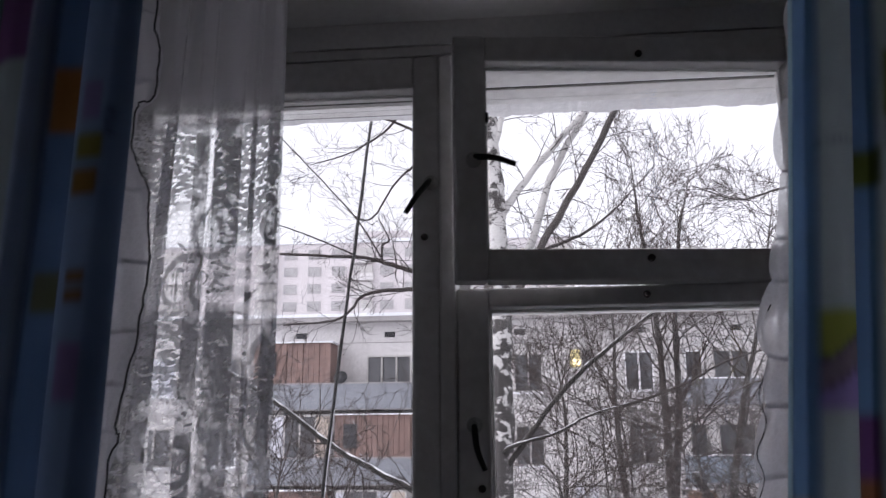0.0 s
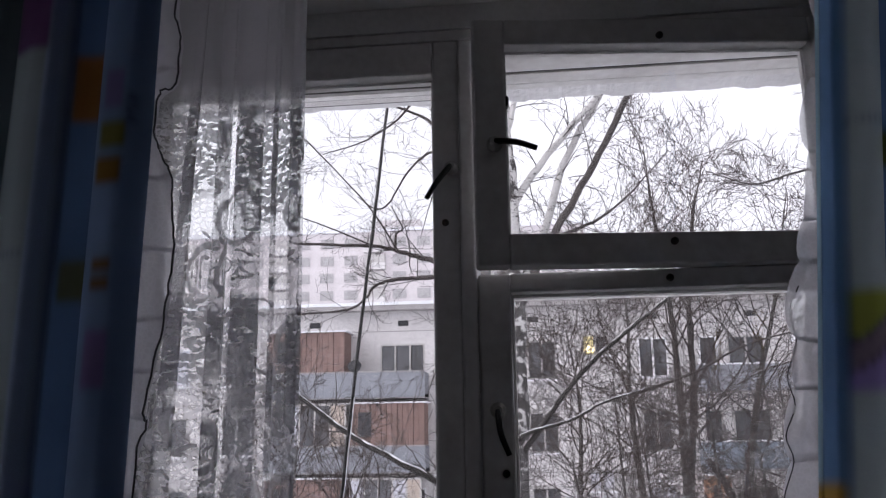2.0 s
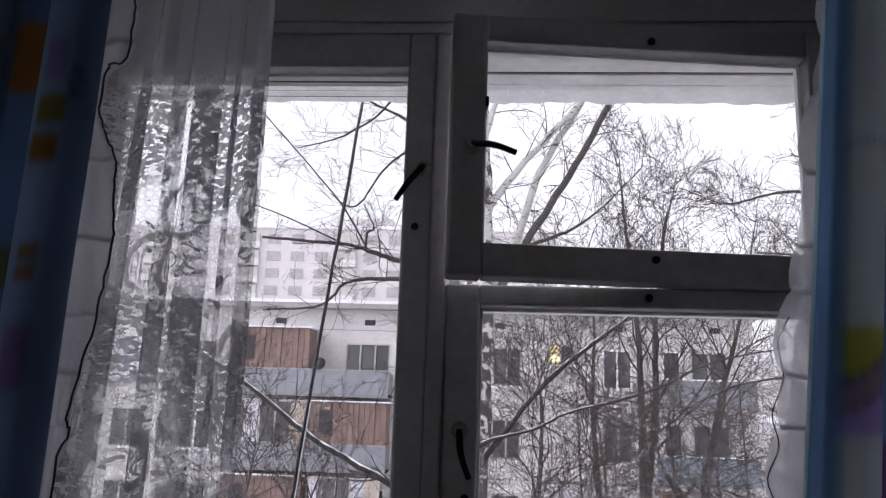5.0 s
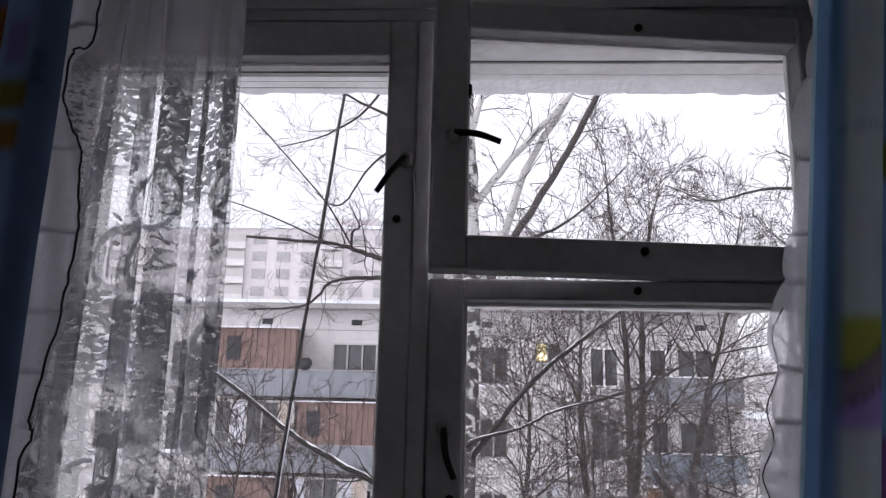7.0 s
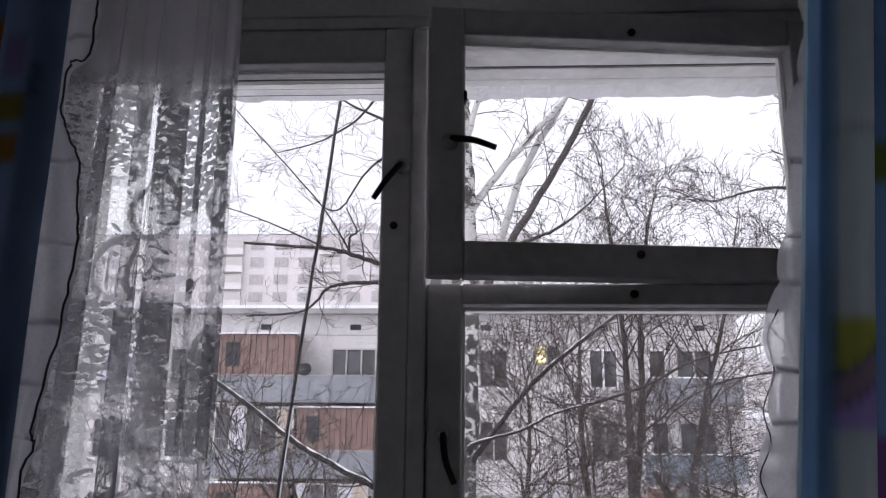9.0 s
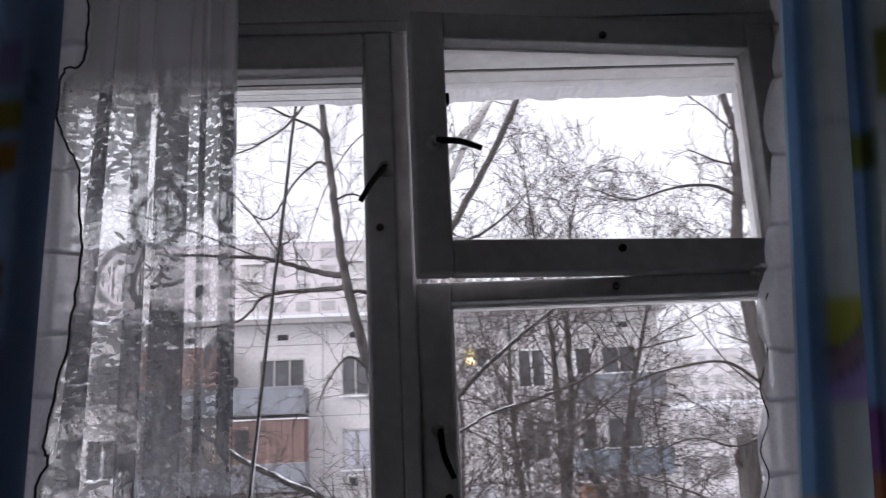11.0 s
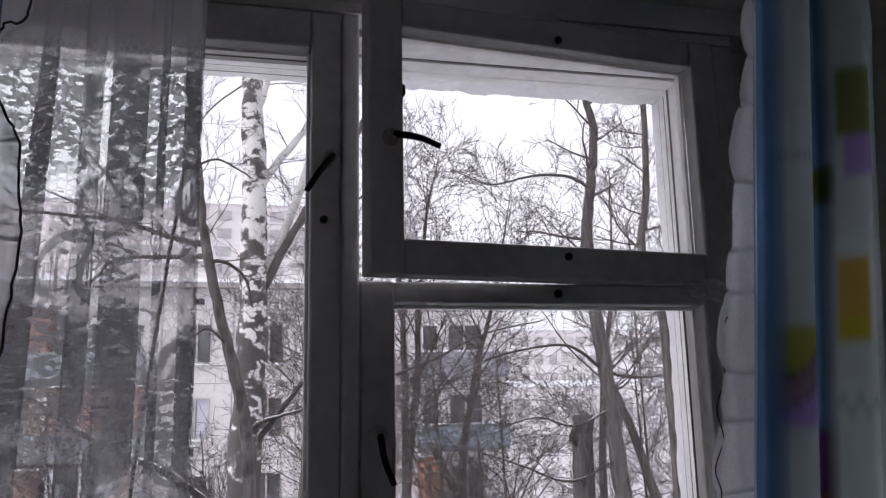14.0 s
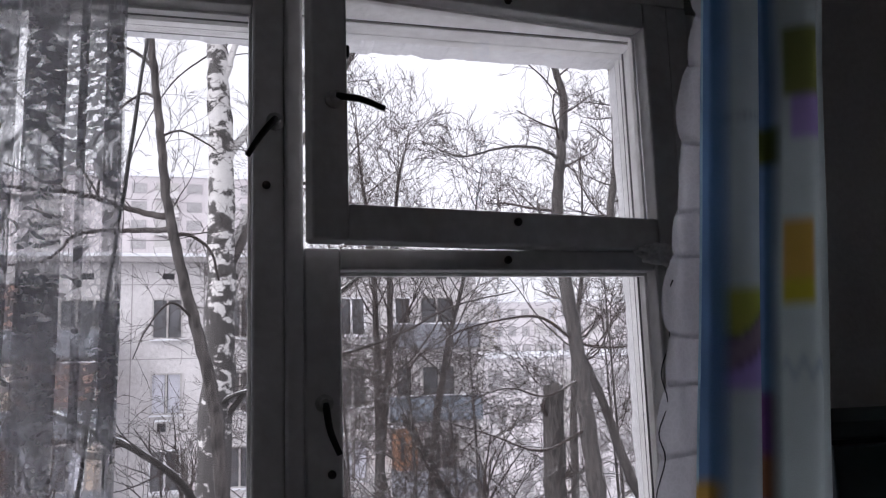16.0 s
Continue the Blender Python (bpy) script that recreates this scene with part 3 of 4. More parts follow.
# pleats of the net: from where to where the cloth lies three-fold
PLEATS = ((-0.381, -0.357), (-0.338, -0.313), (-0.309, -0.268), (-0.261, -0.249), (-0.235, -0.215))


def net_line():
    """The folded cloth seen from above: its places across and in depth, from one side to the other."""
    line = [(-0.445, 0.0)]
    for a, b in PLEATS:
        line += [(a, 0.0), (b, -0.004), (b + 0.0008, -0.007), (a + 0.004, -0.004), (a + 0.003, 0.004), (b - 0.002, 0.006), (b + 0.002, 0.003)]
    return line + [(-0.2180, 0.0)]


def net_sheet():
    line = net_line()
    pts, run = [], 0.0
    for (xa, ya), (xb, yb) in zip(line, line[1:]):
        n = max(1, int(abs(xb - xa) / 0.004))
        for k in range(n):
            pts.append((xa + (xb - xa) * k / n, ya + (yb - ya) * k / n, run + abs(xb - xa) * k / n))
        run += abs(xb - xa)
    pts.append((*line[-1], run))
    zs = [2.474 - 0.02 * j for j in range(114)]
    verts, uvs, faces = [], [], []
    for z in zs:
        for x, y, r in pts:
            side = smooth(-x, 0.335, 0.385) - smooth(-x, 0.46, 0.47)
            lean = (-0.050 * side - 0.010) * (2.18 - max(1.5, z))
            verts.append((x + lean * (1 - smooth(x, -0.30, -0.24)) + 0.0022 * noise.noise(Vector((x * 18, z * 3.0, 5))),
                          -0.315 + y + 0.006 * math.sin(x * 95 + 0.6) + 0.004 * noise.noise(Vector((x * 30, z * 2.5, 8))), z))
            uvs.append((r, z))
    n = len(pts)
    for j in range(len(zs) - 1):
        for i in range(n - 1):
            k = j * n + i
            faces.append((k, k + 1, k + n + 1, k + n))
    ob = raw("net_curtain", verts, faces, M_LACE)
    lay_uv(ob.data, uvs)
    return tagged(ob, "sheer white lace net curtain with a leaf pattern", "curtain")


def along(line, z):
    """The place across of a line of (x, z) points at a height."""
    for (xa, za), (xb, zb) in zip(line, line[1:]):
        if za >= z >= zb:
            return xa + (xb - xa) * (za - z) / max(1e-6, za - zb)
    return line[0][0] if z > line[0][1] else line[-1][0]


def frill(name, ties, outer, inner, y, parent, bulge, seed):
    """Gathered edge of a net: puffed between its ties, tucked over itself at each."""
    rng = random.Random(seed)
    rows = []
    for a, b in zip(ties, ties[1:]):
        puff = bulge * rng.uniform(0.3, 1.6)
        m = max(5, int((a - b) / 0.008))
        for k in range(m + 1):
            f = k / m
            rows.append((a + 0.003 + (b - 0.002 - a - 0.003) * f, 0.002 * f, puff * (math.sin(math.pi * f) ** 0.6) * (0.7 + 0.5 * f)))
    verts, uvs, faces = [], [], []
    n = 16
    for z, dy, puff in rows:
        x0, x1 = outer(z) + puff, inner(z)
        for i in range(n + 1):
            f = i / n
            slant = 0.010 * math.sin(3.0 * f) * noise.noise(Vector((z * 11, seed, 0.5)))
            verts.append((x0 + (x1 - x0) * f, y - dy * 2 + 0.005 * math.sin(f * 9 + z * 16) + 0.003 * noise.noise(Vector((f * 5, z * 40, seed))) - abs(puff) * 0.25, z + slant))
            uvs.append((x0 + (x1 - x0) * f, z))
    for j in range(len(rows) - 1):
        for i in range(n):
            k = j * (n + 1) + i
            faces.append((k, k + 1, k + n + 2, k + n + 1))
    ob = raw(name, verts, faces, M_FRILL, parent)
    lay_uv(ob.data, uvs)
    return ob


def edging(line, parent):
    """The dark corded edge of the net."""
    v, f = [], []
    rng = random.Random(3)
    pts = curve_pts(line, 5, 0.0012, rng)
    tube(v, f, pts, [0.0014] * len(pts), 5)
    raw("edging", v, f, M_HEM, parent)


CORD = ((-0.405, 2.472), (-0.392, 2.380), (-0.395, 2.310), (-0.385, 2.261), (-0.386, 2.206), (-0.395, 2.193), (-0.412, 2.182), (-0.414, 2.131), (-0.402, 2.098), (-0.387, 2.071), (-0.383, 2.020), (-0.379, 1.964), (-0.384, 1.897), (-0.392, 1.840), (-0.406, 1.760), (-0.399, 1.744), (-0.411, 1.692), (-0.414, 1.413))
net = net_sheet()
edging([(x, -0.338, z) for x, z in CORD], net)
frill("frill", (2.465, 2.33, 2.225, 2.069, 1.968, 1.881, 1.810, 1.752, 1.66, 1.55, 1.43), lambda z: -0.455, lambda z: along(CORD, z), -0.330, net, 0.0, 6)

EDGE = ((0.500, 2.47), (0.478, 2.26), (0.462, 2.20), (0.450, 2.12), (0.438, 2.02), (0.424, 1.97), (0.412, 1.90), (0.402, 1.83), (0.391, 1.74), (0.375, 1.62), (0.36, 1.40))
TIES = (2.468, 2.33, 2.245, 2.175, 2.075, 1.985, 1.930, 1.835, 1.775, 1.690, 1.62, 1.50)
side_net = tagged(new("net_curtain"), "sheer white net curtain with a puffed frill beside the blue curtain", "curtain")
frill("frill", TIES, lambda z: along(EDGE, z), lambda z: along(EDGE, z) + 0.075, -0.292, side_net, -0.012, 8)
frill("lining", (2.468, 2.20, 1.95, 1.72, 1.40), lambda z: along(EDGE, z) + 0.012, lambda z: along(EDGE, z) + 0.10, -0.280, side_net, -0.004, 9)
v, f = [], []
hem = curve_pts([(along(EDGE, z) - 0.001 - 0.010 * (k % 2), -0.297, z) for k, z in enumerate((1.90, 1.87, 1.830, 1.79, 1.755, 1.72, 1.690, 1.645, 1.60, 1.55, 1.50))], 4)
tube(v, f, hem, [0.0008] * len(hem), 5)
raw("edging", v, f, M_HEM, side_net)

cabinet = tagged(new("cabinet"), "dark green cabinet standing beside the curtain", "cabinet")
slab("body", (0.609, 1.098, -0.282, -0.02, -0.05, 1.700), M_CABINET, cabinet, bevel=0.004)
slab("top", (0.607, 1.10, -0.30, -0.02, 1.700, 1.722), M_CABINET, cabinet, bevel=0.004)
slab("door", (0.613, 0.850, -0.300, -0.283, 0.02, 1.693), M_CABINET, cabinet, bevel=0.003)
slab("door", (0.854, 1.094, -0.300, -0.283, 0.02, 1.693), M_CABINET, cabinet, bevel=0.003)


# ---------------------------------------------------------------- outside: ground and street front of this house
def ground():
    bm = bmesh.new()
    n = 60
    grid = [[None] * (n + 1) for _ in range(n + 1)]
    for i in range(n + 1):
        for j in range(n + 1):
            x, y = -900 + 1800 * (i / n), 0.38 + 1500 * (j / n) ** 2
            z = -8.3 + 0.12 * noise.noise(Vector((x * 0.15, y * 0.15, 0)))
            grid[i][j] = bm.verts.new((x, y, z))
    for i in range(n):
        for j in range(n):
            bm.faces.new((grid[i][j], grid[i + 1][j], grid[i + 1][j + 1], grid[i][j + 1]))
    return tagged(part("ground", bm, M_SNOW, None, smooth=True), "snow-covered yard between the apartment houses", "ground", kind="structure")


ground()
tagged(slab("outer_wall", (-12, 12, 0.10, 0.378, -8.6, -0.052), M_PANEL), "pale panel wall of this house below the room", "wall", kind="structure")


def rod():
    r = tagged(new("rod"), "thin dark snow-dusted rod on a wall bracket outside", "rod")
    v, f = [], []
    rng = random.Random(4)
    a, b = Vector((-0.292, 0.8, 2.665)), Vector((-0.535, 0.8, 0.55))
    line = [a.lerp(b, i / 30) + Vector((rng.gauss(0, 0.0012), 0, 0)) for i in range(31)]
    tube(v, f, line, [0.0045 + 0.001 * i / 30 for i in range(31)], 8, 0.15, rng)
    raw("pole", v, f, M_ROD, r)
    v, f = [], []
    tube(v, f, [p + Vector((0.0045, 0, 0.001)) for p in line[12:30]], [0.0022 + 0.0016 * abs(noise.noise(Vector((i * 0.6, 0, 0)))) for i in range(18)], 6)
    raw("snow_line", v, f, M_SNOW, r)
    slab("bracket", (-0.545, -0.525, 0.379, 0.81, 0.53, 0.55), M_ROD, r, bevel=0.003)
    return r


rod()


# ---------------------------------------------------------------- apartment house opposite
Y0 = 29.0
PITCH = 2.6


def facade_window(parent, x0, x1, z0, z1, y=Y0, parts_n=2, frame=None, white=False, pane=None):
    frame = frame or M_WINFRAME
    w = new("window")
    w.parent = parent
    bm = bmesh.new()
    t = 0.055
    xs = [x0 + (x1 - x0) * k / parts_n for k in range(parts_n + 1)]
    box(bm, x0, x1, y - 0.03, y + 0.12, z1 - t, z1)
    box(bm, x0, x1, y - 0.03, y + 0.12, z0, z0 + t)
    for k, x in enumerate(xs):
        a = x0 if k == 0 else (x1 - t if k == parts_n else x - t * 0.6)
        box(bm, a, a + t * (1 if k in (0, parts_n) else 1.2), y - 0.028, y + 0.11, z0 + t, z1 - t)
    part("frame", bm, frame, w)
    for k in range(parts_n):
        slab("pane", (xs[k] + t, xs[k + 1] - t, y + 0.05, y + 0.07, z0 + t, z1 - t), pane or M_WINGLASS, w)
    slab("sill", (x0 - 0.06, x1 + 0.06, y - 0.14, y - 0.002, z0 - 0.06, z0), M_SNOW, w)
    return w


def facade_wall(parent, x0, x1, y, z0, z1, holes, depth=0.35, material=None):
    """One wall with its window openings cut through."""
    xs = sorted({x0, x1, *[h[0] for h in holes], *[h[1] for h in holes]})
    zs = sorted({z0, z1, *[h[2] for h in holes], *[h[3] for h in holes]})
    bm = bmesh.new()
    for a, b in zip(xs, xs[1:]):
        run = None
        for c, d in zip(zs, zs[1:]):
            mx, mz = (a + b) / 2, (c + d) / 2
            if any(h[0] < mx < h[1] and h[2] < mz < h[3] for h in holes):
                if run:
                    box(bm, a, b, y, y + depth, *run)
                run = None
            else:
                run = (run[0], d) if run else (c, d)
        if run:
            box(bm, a, b, y, y + depth, *run)
    bmesh.ops.remove_doubles(bm, verts=bm.verts, dist=0.001)
    return part("wall", bm, material or M_PANEL, parent)


def balcony(parent, x0, x1, floor_z, sheet, boarded=(), y=Y0, proj=1.1, board=None, glazed=()):
    """A slab with a sheet parapet; boarded: stretches closed in with boards up to the next slab."""
    b = new("balcony")
    b.parent = parent
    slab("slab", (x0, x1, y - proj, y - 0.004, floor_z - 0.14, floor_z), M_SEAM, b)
    bm = bmesh.new()
    h = floor_z + 0.78
    box(bm, x0, x1, y - proj - 0.03, y - proj + 0.01, floor_z - 0.10, h)
    box(bm, x0, x0 + 0.04, y - proj + 0.012, y - 0.004, floor_z - 0.10, h)
    box(bm, x1 - 0.04, x1, y - proj + 0.012, y - 0.004, floor_z - 0.10, h)
    for k in range(int((x1 - x0) / 0.7) + 1):
        x = min(x1 - 0.03, x0 + 0.7 * k)
        box(bm, x, x + 0.03, y - proj - 0.045, y - proj - 0.031, floor_z - 0.10, h)
    part("parapet", bm, sheet, b)
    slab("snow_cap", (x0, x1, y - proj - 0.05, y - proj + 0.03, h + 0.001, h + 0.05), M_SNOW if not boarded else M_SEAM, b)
    for a, c in glazed:
        top = floor_z + PITCH - 0.36
        g = new("glazing")
        g.parent = b
        n = 5
        bm = bmesh.new()
        for k in range(n + 1):
            xa = a + (c - a) * k / n
            box(bm, xa - 0.03, xa + 0.03, y - proj - 0.02, y - proj + 0.03, h + 0.052, top)
        box(bm, a, c, y - proj - 0.018, y - proj + 0.028, top + 0.001, top + 0.07)
        part("frame", bm, M_WINFRAME, g)
        for k in range(n):
            xa, xb = a + (c - a) * k / n + 0.032, a + (c - a) * (k + 1) / n - 0.032
            slab("pane", (xa, xb, y - proj, y - proj + 0.01, h + 0.055, top), M_BEIGE if k == n - 1 else M_CURT if (k * 5 + int(floor_z * 3)) % 3 == 0 else M_WINGLASS, g)
    for a, c in boarded:
        top = floor_z + PITCH - 0.32
        bm = bmesh.new()
        n = max(2, int((c - a) / 0.19))
        for k in range(n):
            xa, xb = a + (c - a) * k / n, a + (c - a) * (k + 1) / n
            o = 0.012 * ((k * 7) % 3)
            box(bm, xa + 0.006, xb - 0.006, y - proj - 0.02 - o, y - proj + 0.03, h + 0.052, top)
        for xx in (a, c - 0.05):
            box(bm, xx, xx + 0.05, y - proj + 0.04, y - 0.01, h + 0.052, top)
        part("boarding", bm, board or M_BROWN, b)
        slab("enclosure_window", (a + (c - a) * 0.12, a + (c - a) * 0.30, y - proj - 0.075, y - proj - 0.06, h + 0.35, top - 0.3), M_DARK, b)
        slab("roof_sheet", (a - 0.1, c + 0.1, y - proj - 0.12, y - 0.01, top + 0.002, top + 0.05), M_SNOW, b)
    return b


def house_opposite():
    hse = tagged(new("apartment_house"), "pale five-storey panel apartment house with boarded balconies", "apartment house")
    holes, wins = [], []
    for f in range(5):
        top = 4.87 - PITCH * f
        cols = [(-14.3, -12.9, 1.42, 2), (-11.6, -10.4, 1.42, 2), (-2.53, -1.50, 1.42, 2), (-0.05, 1.00, 1.42, 2), (3.95, 5.0, 1.42, 2),
                (-8.95, -7.2, 1.40, 3), (-5.52, -3.85, 1.45, 3), (7.1, 8.42, 1.40, 2), (6.1, 6.75, 2.05, 1), (-18.5, -17.1, 1.42, 2), (-22, -20.6, 1.42, 2)]
        for x0, x1, h, n in cols:
            holes.append((x0, x1, top - h, top))
            wins.append((x0, x1, top - h, top, n, f))
        if f < 4:
            z = top - 2.0 if f else top + 0.15
            holes.append((1.95, 2.90, z - 0.75, z))
            wins.append((1.95, 2.90, z - 0.75, z, 2, f))
    facade_wall(hse, -34.0, 9.35, Y0, -8.6, 6.12, holes)
    slab("rear_block", (-34.0, 9.35, Y0 + 0.9, Y0 + 12, -8.6, 6.12), M_DARK, hse)
    slab("end_wall", (9.10, 9.352, Y0 + 0.352, Y0 + 12.0, -8.6, 6.12), M_PANEL, hse)
    slab("roof", (-34.2, 9.6, Y0 - 0.45, Y0 + 12.2, 6.121, 6.30), M_SEAM, hse)
    slab("roof_snow", (-34.2, 9.6, Y0 - 0.47, Y0 + 12.2, 6.301, 6.42), M_SNOW, hse)
    for k, (x0, x1, z0, z1, n, f) in enumerate(wins):
        new_frame = (k * 5 + f * 3) % 4 == 0
        w = facade_window(hse, x0, x1, z0, z1, parts_n=n, frame=M_PVC if new_frame else M_WINFRAME,
                          pane=M_CURT if (k * 7 + f) % 9 == 0 else M_WINGLASS)
        if abs(x0 - 1.95) < 0.01 and f == 0:
            bm = bmesh.new()
            bmesh.ops.create_icosphere(bm, subdivisions=2, radius=0.14)
            for v in bm.verts:
                v.co = (2.24 + v.co.x * 1.2, Y0 + 0.02 + v.co.y * 0.3, z0 + 0.24 + v.co.z * 0.9)
            w.children[1].data.materials[0] = M_LITPANE
            part("lit_lamp", bm, M_LAMPWIN, w, "lamp glowing yellow behind the stair window")
    for x in (-19.6, -15.6, -9.8, -3.2, -2.98 + 2.2, 1.45, 3.35, 5.55):
        slab("joint", (x - 0.02, x + 0.02, Y0 - 0.006, Y0 - 0.001, -8.4, 6.1), M_SEAM, hse)
    for f in range(6):
        slab("joint", (-33.9, 9.3, Y0 - 0.007, Y0 - 0.002, 5.36 - PITCH * f - 0.015, 5.36 - PITCH * f + 0.015), M_SEAM, hse)
    for x in (-12.2, -8.05, -4.66, -2.0, 0.2, 4.5, 8.0, -16.5):
        slab("vent_opening", (x - 0.2, x + 0.2, Y0 - 0.01, Y0 - 0.0005, 5.55, 5.76), M_DARK, hse)
    for f in range(4):
        z = 2.98 - PITCH * f
        left, right = ((-9.5, -6.65),), ((-6.45, -3.75),)
        balcony(hse, -9.55, -3.72, z, M_PARAPET, left if f in (0,) else (right if f == 1 else (left if f == 2 else ())), glazed=((-9.4, -6.6),) if f == 1 else (((-6.4, -3.9),) if f == 2 else ()))
        balcony(hse, 5.85, 9.1, z, M_PARAPET if f != 1 else M_PARAPET_BLUE, () if f != 2 else ((5.9, 6.6),), board=M_ORANGE)
        balcony(hse, -22.9, -16.6, z, M_PARAPET, ((-22.8, -20.0),) if f % 2 else ())
    v, fc = [], []
    tube(v, fc, ((-6.28, Y0 - 1.02, 3.98), (-6.28, Y0 - 1.08, 4.0), (-6.28, Y0 - 1.10, 4.01)), (0.05, 0.24, 0.25), 20)
    raw("dish", v, fc, M_DARK, hse)
    u = new("air_conditioner")
    u.parent = hse
    slab("casing", (-2.34, -1.86, Y0 - 0.36, Y0 - 0.003, 0.24, 0.62), M_WINFRAME, u, bevel=0.02)
    slab("grille", (-2.26, -1.98, Y0 - 0.372, Y0 - 0.361, 0.29, 0.57), M_DARK, u)
    slab("snow_cap", (-2.36, -1.84, Y0 - 0.38, Y0 - 0.01, 0.621, 0.68), M_SNOW, u)
    return hse


house_opposite()


def far_house(name, x0, x1, y, z_top, floors, pitch, bays, label, material, depth=12, wall_h=None):
    h = tagged(new(name), label, "apartment house")
    slab("wall", (x0, x1, y, y + depth, -9, z_top), material, h)
    slab("roof", (x0 - 0.3, x1 + 0.3, y - 0.3, y + depth, z_top + 0.002, z_top + 0.5), M_SNOW, h)
    step = (x1 - x0) / bays
    for f in range(floors):
        z1 = z_top - 1.0 - pitch * f
        for k in range(bays):
            x = x0 + step * (k + 0.5)
            w = min(step * 0.55, 2.2)
            if k % 4 == 1:  # glazed loggia
                slab("window", (x - w * 0.75, x + w * 0.75, y - 0.5, y - 0.01, z1 - 1.3, z1), M_WINFRAME, h)
                slab("loggia", (x - w * 0.8, x + w * 0.8, y - 0.7, y - 0.01, z1 - 2.35, z1 - 1.31), M_PANEL, h)
            else:
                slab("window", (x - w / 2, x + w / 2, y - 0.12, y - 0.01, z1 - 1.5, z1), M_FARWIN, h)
    return h


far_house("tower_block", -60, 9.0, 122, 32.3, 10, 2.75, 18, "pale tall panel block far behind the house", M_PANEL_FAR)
slab("penthouse", (-23.5, -16.5, 122.5, 130, 32.81, 34.2), M_PANEL_FAR, [o for o in scene.objects if o.name == "tower_block"][0])
far_house("long_house", 15.5, 60, 62, 3.2, 4, 2.7, 20, "pale low house with a snowy roof beyond the trees", M_PANEL_HAZE)
far_house("distant_block", 26, 80, 118, 13.0, 7, 2.75, 24, "pale distant apartment block beyond the trees", M_PANEL_HAZE)


# ---------------------------------------------------------------- trees
def grow(v, f, p, d, length, r, depth, rng, up=0.12, spread=0.75, segs=5, kids=(2, 4), shrink=0.62, rmin=0.0028):
    """A branch that bends as it goes, with its side twigs, in a list of tubes."""
    pts, radii = [p], [r]
    q, dirn = p.copy(), d.normalized()
    crook = 0.11 if depth > 1 else 0.19
    bend = Vector((rng.gauss(0, 1), rng.gauss(0, 1), rng.gauss(0, 0.6))) * 0.10
    for s in range(segs):
        dirn = (dirn + bend + Vector((rng.gauss(0, crook), rng.gauss(0, crook), rng.gauss(0, crook * 0.8) + up * 0.6))).normalized()
        q = q + dirn * (length / segs)
        pts.append(q.copy())
        radii.append(max(rmin * 0.7, r * (1 - 0.65 * (s + 1) / segs)))
    tube(v, f, pts, radii, 5 if r > 0.015 else 3)
    if depth <= 0:
        return
    n = rng.randint(*kids)
    for k in range(n):
        t = min(0.98, 0.22 + 0.75 * (k + rng.random()) / n)
        i = min(segs - 1, int(t * segs))
        start = pts[i].lerp(pts[i + 1], t * segs - i)
        base = (pts[i + 1] - pts[i]).normalized()
        side = Vector((rng.gauss(0, 1), rng.gauss(0, 1), rng.gauss(0, 1)))
        side = (side - base * side.dot(base)).normalized()
        nd = base * 0.72 + side * spread * 0.85 + Vector((0, 0, up))
        grow(v, f, start, nd, length * shrink * (1.15 - 0.5 * t) * rng.uniform(0.75, 1.2), max(rmin, radii[i] * 0.6), depth - 1, rng, up, spread, max(3, segs - 1), kids, shrink, rmin)


def bare_tree(name, line, r0, r1, label, seed, bark=None, twig=None, limbs=(), crown_from=0.35, crown_n=14, length=1.6, depth=3, up=0.15, r_limb=0.3, n=10, rmin=0.0028, kids=(2, 4), snow_limbs=(), dark_limbs=(), rise=(0.15, 0.9), spread=0.75, limb_bark=None, rough=0.06):
    """A bare winter tree: trunk, its named limbs and a crown of twigs."""
    rng = random.Random(seed)
    bark, twig = bark or M_BARK, twig or M_TWIG
    t = tagged(new(name), label, "tree")
    pts = curve_pts(line, 9, r0 * 0.055, rng)
    rad = [r0 + (r1 - r0) * i / (len(pts) - 1) for i in range(len(pts))]
    v, f = [], []
    tube(v, f, pts, rad, n, rough, rng)
    raw("trunk", v, f, bark, t)
    cv, cf = [], []
    for num, (lp, a, b) in enumerate(limbs):
        lp = curve_pts(lp, 7, a * 0.11, rng)
        lr = [a + (b - a) * i / (len(lp) - 1) for i in range(len(lp))]
        v, f = [], []
        tube(v, f, lp, lr, 8, 0.06, rng)
        raw("limb", v, f, M_BARK_SNOW if num in snow_limbs else M_LIMB if num in dark_limbs else (limb_bark or bark if a > 0.03 else twig), t)
        for _ in range(max(2, int(len(lp) * 0.45))):
            i = rng.randrange(len(lp) // 4, len(lp) - 1)
            base = (lp[i + 1] - lp[i]).normalized()
            side = Vector((rng.gauss(0, 1), rng.gauss(0, 0.7), rng.gauss(0, 1)))
            grow(cv, cf, lp[i], base * 0.6 + side * 0.6, length * rng.uniform(0.3, 0.7), max(rmin, min(0.010, lr[i] * 0.35)), max(1, depth - 1), rng, up * 0.5, 0.8, 4, kids, 0.66, rmin)
    m = len(pts)
    for k in range(crown_n):
        i = int(m * (crown_from + (1 - crown_from) * (k + rng.random()) / crown_n))
        i = min(m - 2, i)
        a = rng.uniform(0, 2 * math.pi)
        d = Vector((math.cos(a), math.sin(a), rng.uniform(*rise)))
        grow(cv, cf, pts[i], d, length * (1.2 - 0.7 * k / crown_n) * rng.uniform(0.7, 1.2), max(rmin * 2, rad[i] * r_limb), depth, rng, up, spread, 7, kids, 0.68, rmin)
    if cf:
        raw("crown", cv, cf, twig, t, False)
    return t


G = -8.4
